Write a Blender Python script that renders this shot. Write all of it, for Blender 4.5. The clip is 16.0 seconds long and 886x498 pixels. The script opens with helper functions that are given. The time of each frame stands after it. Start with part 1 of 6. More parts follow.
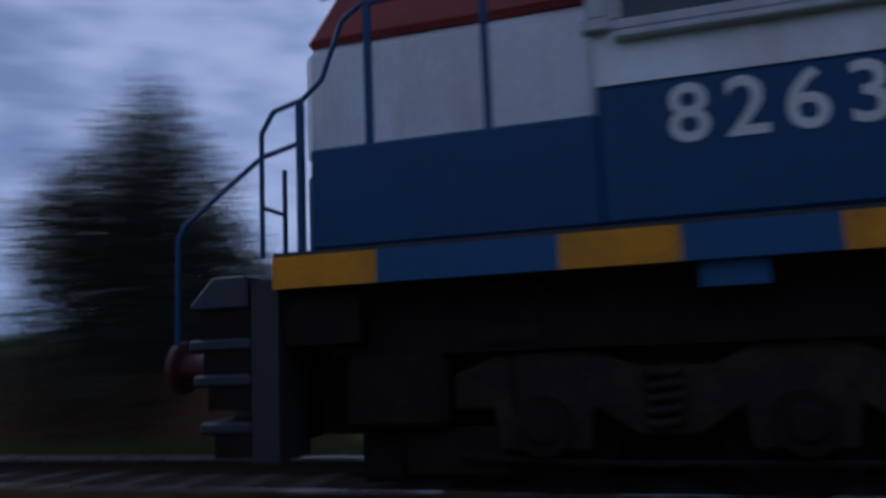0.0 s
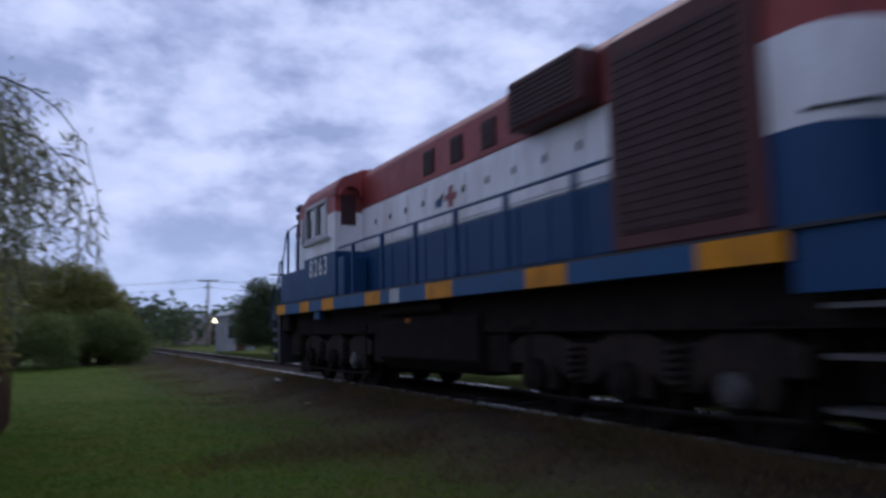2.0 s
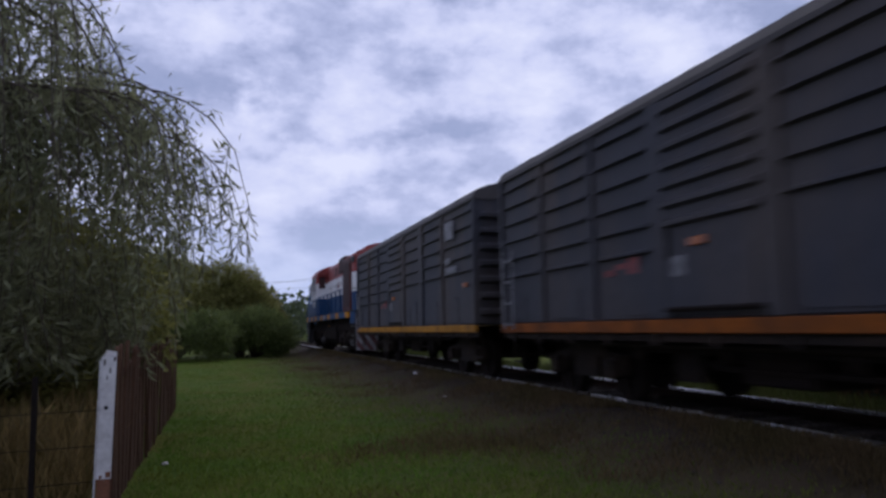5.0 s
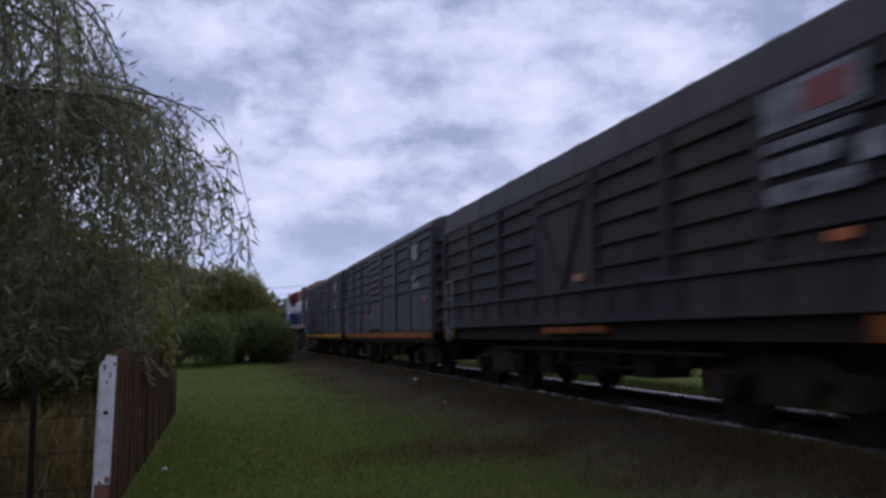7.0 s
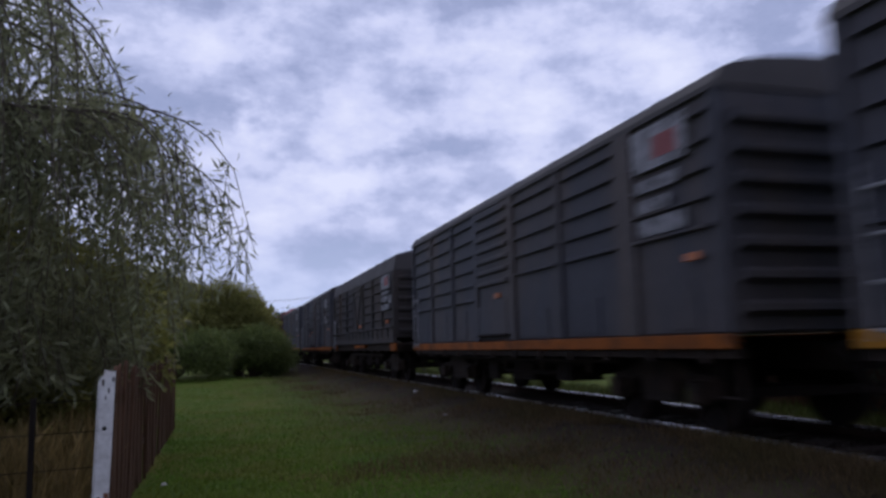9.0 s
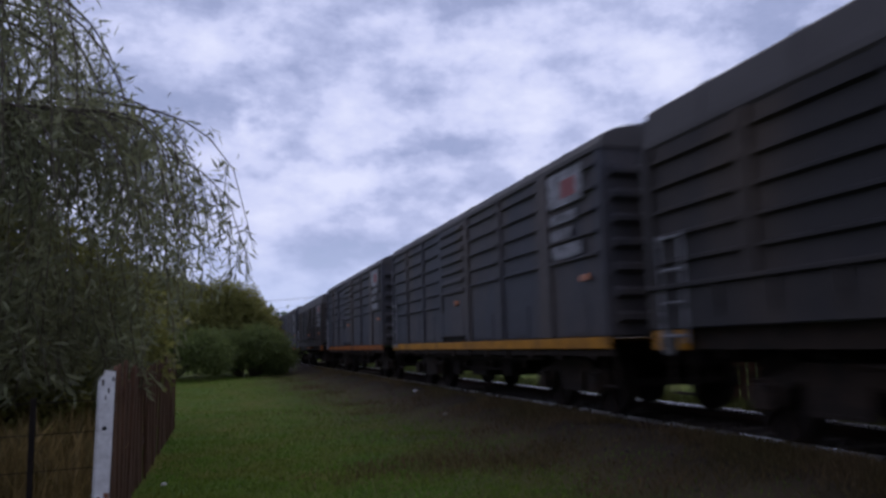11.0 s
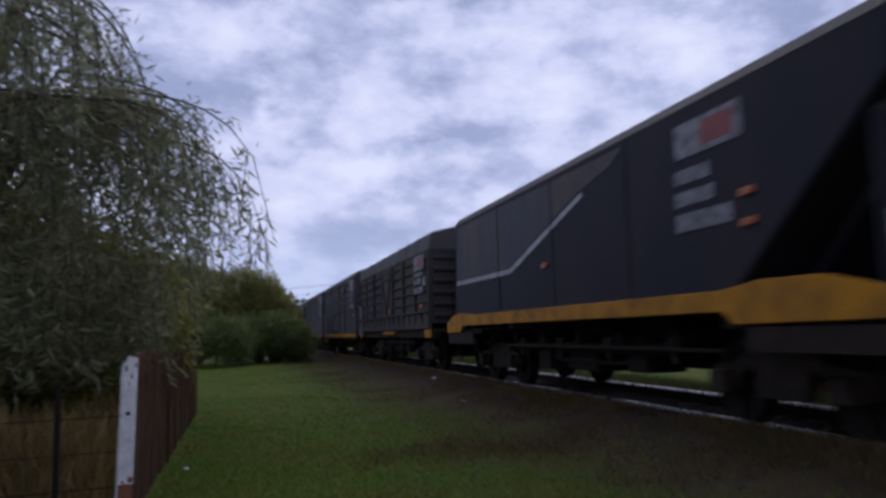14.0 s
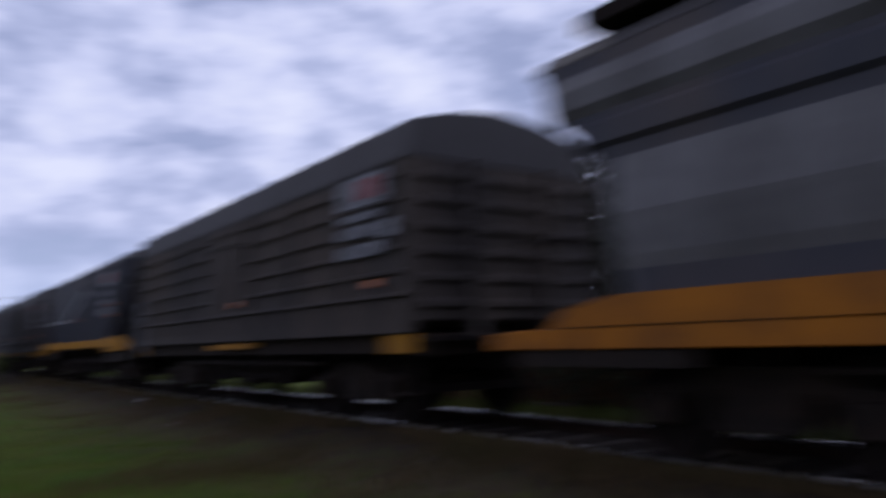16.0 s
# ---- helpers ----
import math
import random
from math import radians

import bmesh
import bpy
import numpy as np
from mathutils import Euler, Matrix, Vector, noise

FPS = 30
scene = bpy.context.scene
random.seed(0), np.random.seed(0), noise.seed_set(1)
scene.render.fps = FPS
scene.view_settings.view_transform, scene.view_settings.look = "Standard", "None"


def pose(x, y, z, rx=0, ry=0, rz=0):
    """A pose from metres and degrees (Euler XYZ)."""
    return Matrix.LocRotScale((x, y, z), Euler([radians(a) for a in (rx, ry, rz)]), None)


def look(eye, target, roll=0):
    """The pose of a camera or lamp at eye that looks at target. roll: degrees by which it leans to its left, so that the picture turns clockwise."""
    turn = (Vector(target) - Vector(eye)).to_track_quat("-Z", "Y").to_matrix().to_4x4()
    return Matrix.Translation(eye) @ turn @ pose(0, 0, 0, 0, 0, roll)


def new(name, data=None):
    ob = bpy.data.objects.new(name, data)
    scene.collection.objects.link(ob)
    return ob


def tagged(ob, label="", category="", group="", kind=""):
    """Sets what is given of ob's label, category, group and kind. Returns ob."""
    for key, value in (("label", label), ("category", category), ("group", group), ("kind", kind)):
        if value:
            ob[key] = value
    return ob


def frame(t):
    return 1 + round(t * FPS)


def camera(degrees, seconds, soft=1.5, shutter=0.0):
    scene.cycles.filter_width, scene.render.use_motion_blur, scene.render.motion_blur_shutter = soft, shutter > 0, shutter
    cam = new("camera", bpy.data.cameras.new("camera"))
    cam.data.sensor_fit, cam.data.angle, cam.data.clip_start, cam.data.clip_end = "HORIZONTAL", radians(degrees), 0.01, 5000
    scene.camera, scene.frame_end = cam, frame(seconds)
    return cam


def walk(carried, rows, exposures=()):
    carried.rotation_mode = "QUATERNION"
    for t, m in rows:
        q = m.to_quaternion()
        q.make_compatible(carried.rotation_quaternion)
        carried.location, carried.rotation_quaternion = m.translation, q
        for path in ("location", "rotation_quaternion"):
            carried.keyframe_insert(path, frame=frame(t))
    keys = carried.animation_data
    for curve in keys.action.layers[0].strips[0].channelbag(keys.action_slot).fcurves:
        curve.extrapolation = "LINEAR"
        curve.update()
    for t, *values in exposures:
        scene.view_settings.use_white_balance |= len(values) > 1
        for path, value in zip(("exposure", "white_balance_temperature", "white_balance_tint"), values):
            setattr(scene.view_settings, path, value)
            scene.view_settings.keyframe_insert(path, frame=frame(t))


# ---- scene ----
# World: the track runs along +y at x = TRACK, the lawn lies at z = 0, the camera stands over the origin.
cam = camera(61.6, 16.0, soft=2.9, shutter=0.9)
EYE = (0.0, 0.0, 1.35)
TURNS = (  # seconds, yaw, pitch, lean
    (0.0, -73.50, 7.65, 2.40), (0.1, -66.90, 7.55, 1.80), (0.2, -60.95, 7.75, 1.30),
    (0.3, -54.80, 7.55, 0.85), (0.4, -49.95, 7.40, 1.05), (0.5, -45.43, 7.45, 1.40),
    (0.7, -40.16, 7.10, 0.70), (1.0, -34.58, 6.70, 0.95), (1.5, -29.98, 6.43, 0.55),
    (2.0, -26.69, 6.28, 1.01), (2.5, -21.16, 6.47, 1.44), (3.0, -18.78, 6.50, 0.94),
    (3.5, -16.83, 6.14, 0.50), (4.6, -16.40, 6.05, 0.90), (6.0, -16.42, 6.09, 1.38),
    (6.5, -16.21, 6.36, 1.22), (7.0, -16.38, 6.49, 0.82), (7.5, -16.77, 6.78, 1.13),
    (8.0, -16.50, 7.04, 1.84), (8.5, -16.70, 7.27, 1.58), (9.0, -16.42, 7.38, 1.40),
    (10.2, -16.42, 7.36, 1.42), (11.5, -16.43, 7.31, 1.49), (12.0, -15.72, 7.02, 0.47),
    (12.5, -16.88, 6.47, 0.36), (13.0, -19.42, 5.67, -0.21), (13.5, -18.48, 5.84, 1.13),
    (14.0, -15.00, 6.42, 1.32), (14.5, -12.94, 7.23, 1.53), (15.0, -9.62, 6.71, 1.78),
    (15.5, -15.51, 4.85, 0.55), (15.6, -18.93, 5.41, 0.43), (15.8, -26.70, 6.39, 0.93),
    (15.9, -31.53, 6.71, 1.51), (16.0, -36.08, 7.12, 1.74))
walk(cam, [(t, pose(*EYE, 90 + p, r, y)) for t, y, p, r in TURNS], exposures=((0.0, -0.70, 5200, 6), (0.25, -0.4, 5500, 7), (0.5, 0.0, 5750, 8), (1.6, 0.0, 5750, 8), (2.6, 0.1, 6150, 9), (3.7, 0.1, 6350, 10), (16.0, 0.1, 6350, 10)))

TRACK = 6.32      # x of the track's middle
RAIL = 0.30       # z of the rails' top
# seconds, y of the locomotive's front end
RUN = ((0, 2.6), (0.75, 8.7), (1.5, 14.8), (2.5, 22.9), (3.5, 31.2), (4.75, 42.1), (6, 53.3), (7, 62.0), (8, 70.4),
       (9, 78.8), (10.75, 93.3), (12.5, 107.4), (13.5, 115.2), (14.5, 122.75), (15.25, 128.8), (16, 134.95))


# ---- light ----
world = bpy.data.worlds.new("dusk_sky")
scene.world = world
world.use_nodes = True
SUN_HEIGHT, SUN_TURN = radians(14), radians(200)


def sky():
    nt = world.node_tree
    n, l = nt.nodes, nt.links
    n.clear()
    out = n.new("ShaderNodeOutputWorld")
    bg = n.new("ShaderNodeBackground")
    tex = n.new("ShaderNodeTexCoord")
    air = n.new("ShaderNodeTexSky")
    air.sky_type, air.sun_disc = "NISHITA", False
    air.sun_elevation, air.sun_rotation = SUN_HEIGHT, SUN_TURN
    dim = n.new("ShaderNodeMixRGB")
    dim.blend_type = "MULTIPLY"
    dim.inputs[0].default_value = 1
    dim.inputs[2].default_value = (0.05, 0.055, 0.075, 1)
    l.new(air.outputs[0], dim.inputs[1])
    # cloud deck: the direction laid out on a flat layer overhead
    sep = n.new("ShaderNodeSeparateXYZ")
    l.new(tex.outputs["Generated"], sep.inputs[0])
    up = n.new("ShaderNodeMath")
    up.operation = "MAXIMUM"
    up.inputs[1].default_value = 0.0
    l.new(sep.outputs[2], up.inputs[0])
    lift = n.new("ShaderNodeMath")
    lift.inputs[1].default_value = 0.36
    l.new(up.outputs[0], lift.inputs[0])
    flat = n.new("ShaderNodeCombineXYZ")
    for i in (0, 1):
        d = n.new("ShaderNodeMath")
        d.operation = "DIVIDE"
        l.new(sep.outputs[i], d.inputs[0])
        l.new(lift.outputs[0], d.inputs[1])
        l.new(d.outputs[0], flat.inputs[i])

    def cloud(scale, detail, rough, shift, warp):
        move = n.new("ShaderNodeVectorMath")
        move.inputs[1].default_value = shift
        l.new(flat.outputs[0], move.inputs[0])
        tx = n.new("ShaderNodeTexNoise")
        tx.inputs["Scale"].default_value = scale
        tx.inputs["Detail"].default_value = detail
        tx.inputs["Roughness"].default_value = rough
        tx.inputs["Distortion"].default_value = warp
        l.new(move.outputs[0], tx.inputs["Vector"])
        return tx.outputs["Fac"]

    def ramp(fac, stops):
        r = n.new("ShaderNodeValToRGB")
        while len(r.color_ramp.elements) < len(stops):
            r.color_ramp.elements.new(0.5)
        for e, (p, c) in zip(r.color_ramp.elements, stops):
            e.position, e.color = p, (*c, 1)
        l.new(fac, r.inputs[0])
        return r.outputs[0]

    def mix(kind, f, a, b):
        m = n.new("ShaderNodeMixRGB")
        m.blend_type = kind
        for s, v in zip(m.inputs, (f, a, b)):
            if isinstance(v, (int, float)):
                s.default_value = v
            elif isinstance(v, tuple):
                s.default_value = (*v, 1)
            else:
                l.new(v, s)
        return m.outputs[0]

    # bearing and height of the direction, in degrees
    bearing = n.new("ShaderNodeMath")
    bearing.operation = "ARCTAN2"
    l.new(sep.outputs[0], bearing.inputs[0])
    l.new(sep.outputs[1], bearing.inputs[1])
    height = n.new("ShaderNodeMath")
    height.operation = "ARCSINE"
    l.new(sep.outputs[2], height.inputs[0])
    dome = n.new("ShaderNodeCombineXYZ")
    for i, a in enumerate((bearing, height)):
        deg = n.new("ShaderNodeMath")
        deg.operation = "MULTIPLY"
        deg.inputs[1].default_value = 57.296
        l.new(a.outputs[0], deg.inputs[0])
        l.new(deg.outputs[0], dome.inputs[i])
    ragged = n.new("ShaderNodeTexNoise")
    ragged.inputs["Scale"].default_value, ragged.inputs["Detail"].default_value = 0.17, 6
    ragged.inputs["Roughness"].default_value = 0.62
    l.new(dome.outputs[0], ragged.inputs["Vector"])
    centre = n.new("ShaderNodeVectorMath")
    centre.operation = "SUBTRACT"
    centre.inputs[1].default_value = (0.5, 0.5, 0.5)
    l.new(ragged.outputs["Color"], centre.inputs[0])
    torn = n.new("ShaderNodeVectorMath")
    torn.operation = "MULTIPLY_ADD"
    torn.inputs[1].default_value = (9.0, 6.0, 0.0)
    l.new(centre.outputs[0], torn.inputs[0])
    l.new(dome.outputs[0], torn.inputs[2])

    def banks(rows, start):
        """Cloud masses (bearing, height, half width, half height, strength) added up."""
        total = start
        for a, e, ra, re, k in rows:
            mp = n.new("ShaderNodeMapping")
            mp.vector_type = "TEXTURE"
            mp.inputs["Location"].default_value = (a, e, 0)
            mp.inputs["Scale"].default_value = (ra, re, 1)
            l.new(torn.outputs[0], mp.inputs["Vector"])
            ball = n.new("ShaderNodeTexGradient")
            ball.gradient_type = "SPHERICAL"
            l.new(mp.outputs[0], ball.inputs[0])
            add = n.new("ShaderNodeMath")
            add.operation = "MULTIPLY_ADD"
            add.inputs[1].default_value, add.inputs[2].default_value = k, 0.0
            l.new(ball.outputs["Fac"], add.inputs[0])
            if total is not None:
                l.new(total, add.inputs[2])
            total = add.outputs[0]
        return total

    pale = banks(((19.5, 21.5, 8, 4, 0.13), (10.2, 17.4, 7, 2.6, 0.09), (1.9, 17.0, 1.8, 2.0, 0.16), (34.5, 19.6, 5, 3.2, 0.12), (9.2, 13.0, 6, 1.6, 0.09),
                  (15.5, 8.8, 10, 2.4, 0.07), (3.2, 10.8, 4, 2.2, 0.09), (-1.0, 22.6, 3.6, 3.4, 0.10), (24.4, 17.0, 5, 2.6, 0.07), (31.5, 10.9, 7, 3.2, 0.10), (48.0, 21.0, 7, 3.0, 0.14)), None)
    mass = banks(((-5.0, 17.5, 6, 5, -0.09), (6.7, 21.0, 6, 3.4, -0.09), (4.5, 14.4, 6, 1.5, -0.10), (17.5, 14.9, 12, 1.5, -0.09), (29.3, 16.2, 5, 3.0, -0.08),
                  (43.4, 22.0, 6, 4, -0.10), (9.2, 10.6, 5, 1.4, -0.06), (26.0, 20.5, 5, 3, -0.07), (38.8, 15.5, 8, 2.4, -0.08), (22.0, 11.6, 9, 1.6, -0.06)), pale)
    big = cloud(2.0, 3, 0.5, (3.1, 7.3, 0), 0.0)
    squash = n.new("ShaderNodeMapping")
    squash.inputs["Scale"].default_value = (0.15, 0.27, 1)
    squash.inputs["Location"].default_value = (4.3, 1.7, 0)
    l.new(dome.outputs[0], squash.inputs["Vector"])
    puffs = n.new("ShaderNodeTexNoise")
    puffs.inputs["Scale"].default_value, puffs.inputs["Detail"].default_value = 1.0, 9
    puffs.inputs["Roughness"].default_value = 0.60
    l.new(squash.outputs[0], puffs.inputs["Vector"])
    small = puffs.outputs["Fac"]
    both = n.new("ShaderNodeMath")
    both.operation = "MULTIPLY_ADD"
    both.inputs[1].default_value = 0.36
    half = n.new("ShaderNodeMath")
    half.operation = "MULTIPLY"
    half.inputs[1].default_value = 0.64
    l.new(small, half.inputs[0])
    l.new(big, both.inputs[0])
    l.new(half.outputs[0], both.inputs[2])
    # rounded heaps
    wob = n.new("ShaderNodeTexNoise")
    wob.inputs["Scale"].default_value, wob.inputs["Detail"].default_value = 5.0, 5
    l.new(flat.outputs[0], wob.inputs["Vector"])
    bend = n.new("ShaderNodeVectorMath")
    bend.operation = "MULTIPLY_ADD"
    bend.inputs[1].default_value = (0.32, 0.32, 0.32)
    l.new(wob.outputs["Color"], bend.inputs[0])
    l.new(flat.outputs[0], bend.inputs[2])
    heap = n.new("ShaderNodeTexVoronoi")
    heap.feature = "SMOOTH_F1"
    heap.inputs["Scale"].default_value = 3.4
    heap.inputs["Smoothness"].default_value = 0.6
    l.new(bend.outputs[0], heap.inputs["Vector"])
    fluff = n.new("ShaderNodeMath")
    fluff.operation = "MULTIPLY_ADD"
    fluff.inputs[1].default_value = -0.17
    l.new(heap.outputs["Distance"], fluff.inputs[0])
    l.new(both.outputs[0], fluff.inputs[2])
    rise = n.new("ShaderNodeMath")
    rise.inputs[1].default_value = 0.072
    l.new(fluff.outputs[0], rise.inputs[0])
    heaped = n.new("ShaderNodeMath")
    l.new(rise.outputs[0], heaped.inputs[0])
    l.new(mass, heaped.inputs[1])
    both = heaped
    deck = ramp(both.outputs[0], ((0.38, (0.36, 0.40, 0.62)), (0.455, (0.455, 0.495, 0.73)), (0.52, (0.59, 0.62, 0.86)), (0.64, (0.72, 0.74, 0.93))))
    cover = ramp(both.outputs[0], ((0.30, (0.72, 0.72, 0.72)), (0.42, (0.97, 0.97, 0.97))))
    body = mix("MIX", cover, dim.outputs[0], deck)
    # the layer pales and flattens out low over the land
    low = ramp(up.outputs[0], ((0.0, (1, 1, 1)), (0.03, (0.75, 0.75, 0.75)), (0.16, (0, 0, 0))))
    sheet = mix("MIX", low, body, (0.46, 0.54, 0.80))
    # the unseen sky overhead is darkened to lower the light on the ground
    shade = ramp(up.outputs[0], ((0.0, (1, 1, 1)), (0.42, (1, 1, 1)), (0.85, (0.62, 0.62, 0.64))))
    l.new(mix("MULTIPLY", 1.0, sheet, shade), bg.inputs[0])
    bg.inputs[1].default_value = 1.0
    l.new(bg.outputs[0], out.inputs[0])


sky()
sun_data = bpy.data.lights.new("sun", "SUN")
sun_data.energy, sun_data.angle, sun_data.color = 0.55, radians(25), (1.0, 0.95, 0.92)
sun = new("sun", sun_data)
sun.matrix_world = look((0, 0, 60), (0 - 20 * math.sin(SUN_TURN) * -1, -20 * math.cos(SUN_TURN) * -1, 60 - 20 * math.tan(radians(40))))


# ---- materials ----
def paint(name, colour, rough=0.6, metal=0.0, vary=0.25, scale=3.0, fine=40.0, bump=0.15, dirt=None, dirt_amount=0.35, stretch=(1, 1, 1), islands=0.0, spec=0.5):
    """A surface with broad stains, fine grain and slight relief. dirt: the colour of its stains."""
    m = bpy.data.materials.new(name)
    m.use_nodes = True
    n, l = m.node_tree.nodes, m.node_tree.links
    b = n["Principled BSDF"]
    co = n.new("ShaderNodeTexCoord")
    mp = n.new("ShaderNodeMapping")
    mp.inputs["Scale"].default_value = stretch
    l.new(co.outputs["Object"], mp.inputs[0])
    a, f = n.new("ShaderNodeTexNoise"), n.new("ShaderNodeTexNoise")
    for tx, s, d in ((a, scale, 6), (f, fine, 4)):
        tx.inputs["Scale"].default_value, tx.inputs["Detail"].default_value = s, d
        tx.inputs["Roughness"].default_value = 0.62
        l.new(mp.outputs[0], tx.inputs["Vector"])
    r = n.new("ShaderNodeValToRGB")
    r.color_ramp.elements[0].position, r.color_ramp.elements[1].position = 0.42, 0.68
    r.color_ramp.elements[0].color = (0, 0, 0, 1)
    r.color_ramp.elements[1].color = (dirt_amount,) * 3 + (1,)
    l.new(a.outputs["Fac"], r.inputs[0])
    stain = n.new("ShaderNodeMixRGB")
    stain.inputs[1].default_value = (*colour, 1)
    stain.inputs[2].default_value = (*(dirt or tuple(c * 0.45 for c in colour)), 1)
    l.new(r.outputs[0], stain.inputs[0])
    grain = n.new("ShaderNodeMixRGB")
    grain.blend_type = "MULTIPLY"
    grain.inputs[0].default_value = 1
    g = n.new("ShaderNodeMapRange")
    g.inputs["From Min"].default_value, g.inputs["From Max"].default_value = 0.3, 0.7
    g.inputs["To Min"].default_value, g.inputs["To Max"].default_value = 1 - vary, 1 + vary * 0.6
    l.new(f.outputs["Fac"], g.inputs[0])
    l.new(stain.outputs[0], grain.inputs[1])
    l.new(g.outputs[0], grain.inputs[2])
    last = grain.outputs[0]
    if islands:
        geo = n.new("ShaderNodeNewGeometry")
        k = n.new("ShaderNodeMapRange")
        k.inputs["To Min"].default_value, k.inputs["To Max"].default_value = 1 - islands, 1 + islands
        l.new(geo.outputs["Random Per Island"], k.inputs[0])
        x = n.new("ShaderNodeMixRGB")
        x.blend_type = "MULTIPLY"
        x.inputs[0].default_value = 1
        l.new(last, x.inputs[1])
        l.new(k.outputs[0], x.inputs[2])
        last = x.outputs[0]
    l.new(last, b.inputs["Base Color"])
    rr = n.new("ShaderNodeMapRange")
    rr.inputs["To Min"].default_value, rr.inputs["To Max"].default_value = max(rough - 0.12, 0.05), min(rough + 0.15, 1)
    l.new(a.outputs["Fac"], rr.inputs[0])
    l.new(rr.outputs[0], b.inputs["Roughness"])
    b.inputs["Metallic"].default_value = metal
    b.inputs["Specular IOR Level"].default_value = spec
    if bump:
        bp = n.new("ShaderNodeBump")
        bp.inputs["Strength"].default_value, bp.inputs["Distance"].default_value = bump, 0.02
        l.new(f.outputs["Fac"], bp.inputs["Height"])
        l.new(bp.outputs[0], b.inputs["Normal"])
    return m


def glow(name, colour, power):
    m = bpy.data.materials.new(name)
    m.use_nodes = True
    b = m.node_tree.nodes["Principled BSDF"]
    b.inputs["Base Color"].default_value = (*colour, 1)
    b.inputs["Emission Color"].default_value = (*colour, 1)
    b.inputs["Emission Strength"].default_value = power
    return m


def glass(name, colour=(0.02, 0.025, 0.03)):
    m = bpy.data.materials.new(name)
    m.use_nodes = True
    b = m.node_tree.nodes["Principled BSDF"]
    b.inputs["Base Color"].default_value = (*colour, 1)
    b.inputs["Roughness"].default_value = 0.06
    return m


BLUE = paint("blue_paint", (0.007, 0.050, 0.135), 0.55, spec=0.3, vary=0.12, scale=1.6, dirt=(0.02, 0.05, 0.12), dirt_amount=0.5, bump=0.05)
SILL_BLUE = paint("sill_blue_paint", (0.012, 0.075, 0.185), 0.55, spec=0.35, vary=0.15, scale=2.0, dirt=(0.03, 0.07, 0.13), dirt_amount=0.5, bump=0.05)
WHITE = paint("white_paint", (0.74, 0.74, 0.76), 0.5, vary=0.1, scale=1.4, dirt=(0.42, 0.37, 0.33), dirt_amount=0.55, bump=0.05, stretch=(1, 1, 0.35))
SOILED = paint("soiled_white_paint", (0.27, 0.26, 0.265), 0.7, vary=0.3, scale=3, dirt=(0.05, 0.04, 0.038), dirt_amount=0.9)
RED = paint("oxide_red_paint", (0.27, 0.035, 0.03), 0.55, vary=0.15, scale=1.8, dirt=(0.10, 0.025, 0.025), dirt_amount=0.6, bump=0.06)
DARK_RED = paint("dark_red_paint", (0.085, 0.018, 0.017), 0.65, vary=0.2, scale=2, dirt=(0.035, 0.012, 0.012), dirt_amount=0.6)
AMBER = paint("sill_orange", (0.42, 0.145, 0.012), 0.65, spec=0.2, vary=0.2, scale=2.5, dirt=(0.12, 0.05, 0.02), dirt_amount=0.7)
GRILLE = paint("grille_red", (0.040, 0.011, 0.012), 0.7, vary=0.25, bump=0.1)
YELLOW = paint("warning_yellow_paint", (0.64, 0.255, 0.004), 0.6, spec=0.25, vary=0.15, scale=3, dirt=(0.2, 0.1, 0.03), dirt_amount=0.5, bump=0.05)
DIGIT = paint("digit_white", (0.62, 0.62, 0.60), 0.5, vary=0.1, bump=0.03)
RUNNING = paint("sooty_running_gear", (0.015, 0.012, 0.011), 0.9, vary=0.4, scale=5, dirt=(0.030, 0.020, 0.015), dirt_amount=0.7, bump=0.3, spec=0.1)
STEP = paint("dark_blue_step_plate", (0.016, 0.022, 0.04), 0.5, vary=0.3, scale=4, dirt=(0.03, 0.025, 0.022), dirt_amount=0.7)
HUB = paint("worn_hub_steel", (0.11, 0.105, 0.105), 0.5, 0.5, vary=0.3)
BLACK = paint("black_paint", (0.02, 0.02, 0.022), 0.6, vary=0.2)
PANE = glass("dark_window_glass")
FRAME = paint("window_frame_grey", (0.45, 0.45, 0.46), 0.5, vary=0.15)
CHARCOAL = paint("charcoal_wagon_paint", (0.043, 0.045, 0.058), 0.68, vary=0.28, scale=0.8, fine=22, dirt=(0.105, 0.084, 0.072), dirt_amount=0.85, stretch=(1, 1, 0.25), spec=0.35)
GRIME = paint("grimy_brown_black_wagon_paint", (0.026, 0.024, 0.026), 0.75, vary=0.3, scale=0.9, fine=22, dirt=(0.080, 0.060, 0.047), dirt_amount=0.8, stretch=(1, 1, 0.3), spec=0.35)
# Browner, paler copy of the grimy coat: light on the wagon's end put in.
LIT_BROWN = paint("lit_brown_wagon_paint", (0.050, 0.041, 0.037), 0.8, vary=0.3, scale=0.9, fine=22, dirt=(0.12, 0.092, 0.072), dirt_amount=0.85, stretch=(1, 1, 0.3), spec=0.3)
# Worn side grey, raised so that the sky's sheen is in the colour.
SHEEN_PANEL = paint("worn_sheen_side_panel", (0.145, 0.138, 0.138), 0.5, vary=0.4, scale=1.3, fine=20, dirt=(0.05, 0.043, 0.04), dirt_amount=0.9, stretch=(1, 1, 0.3))
TARP = paint("dull_grey_brown_roof", (0.058, 0.052, 0.052), 0.75, vary=0.2, scale=1.2, dirt=(0.05, 0.045, 0.045))
INK = paint("hopper_navy_black", (0.013, 0.014, 0.024), 0.72, spec=0.25, vary=0.25, scale=0.8, dirt=(0.048, 0.040, 0.040), dirt_amount=0.5, stretch=(1, 1, 0.4))
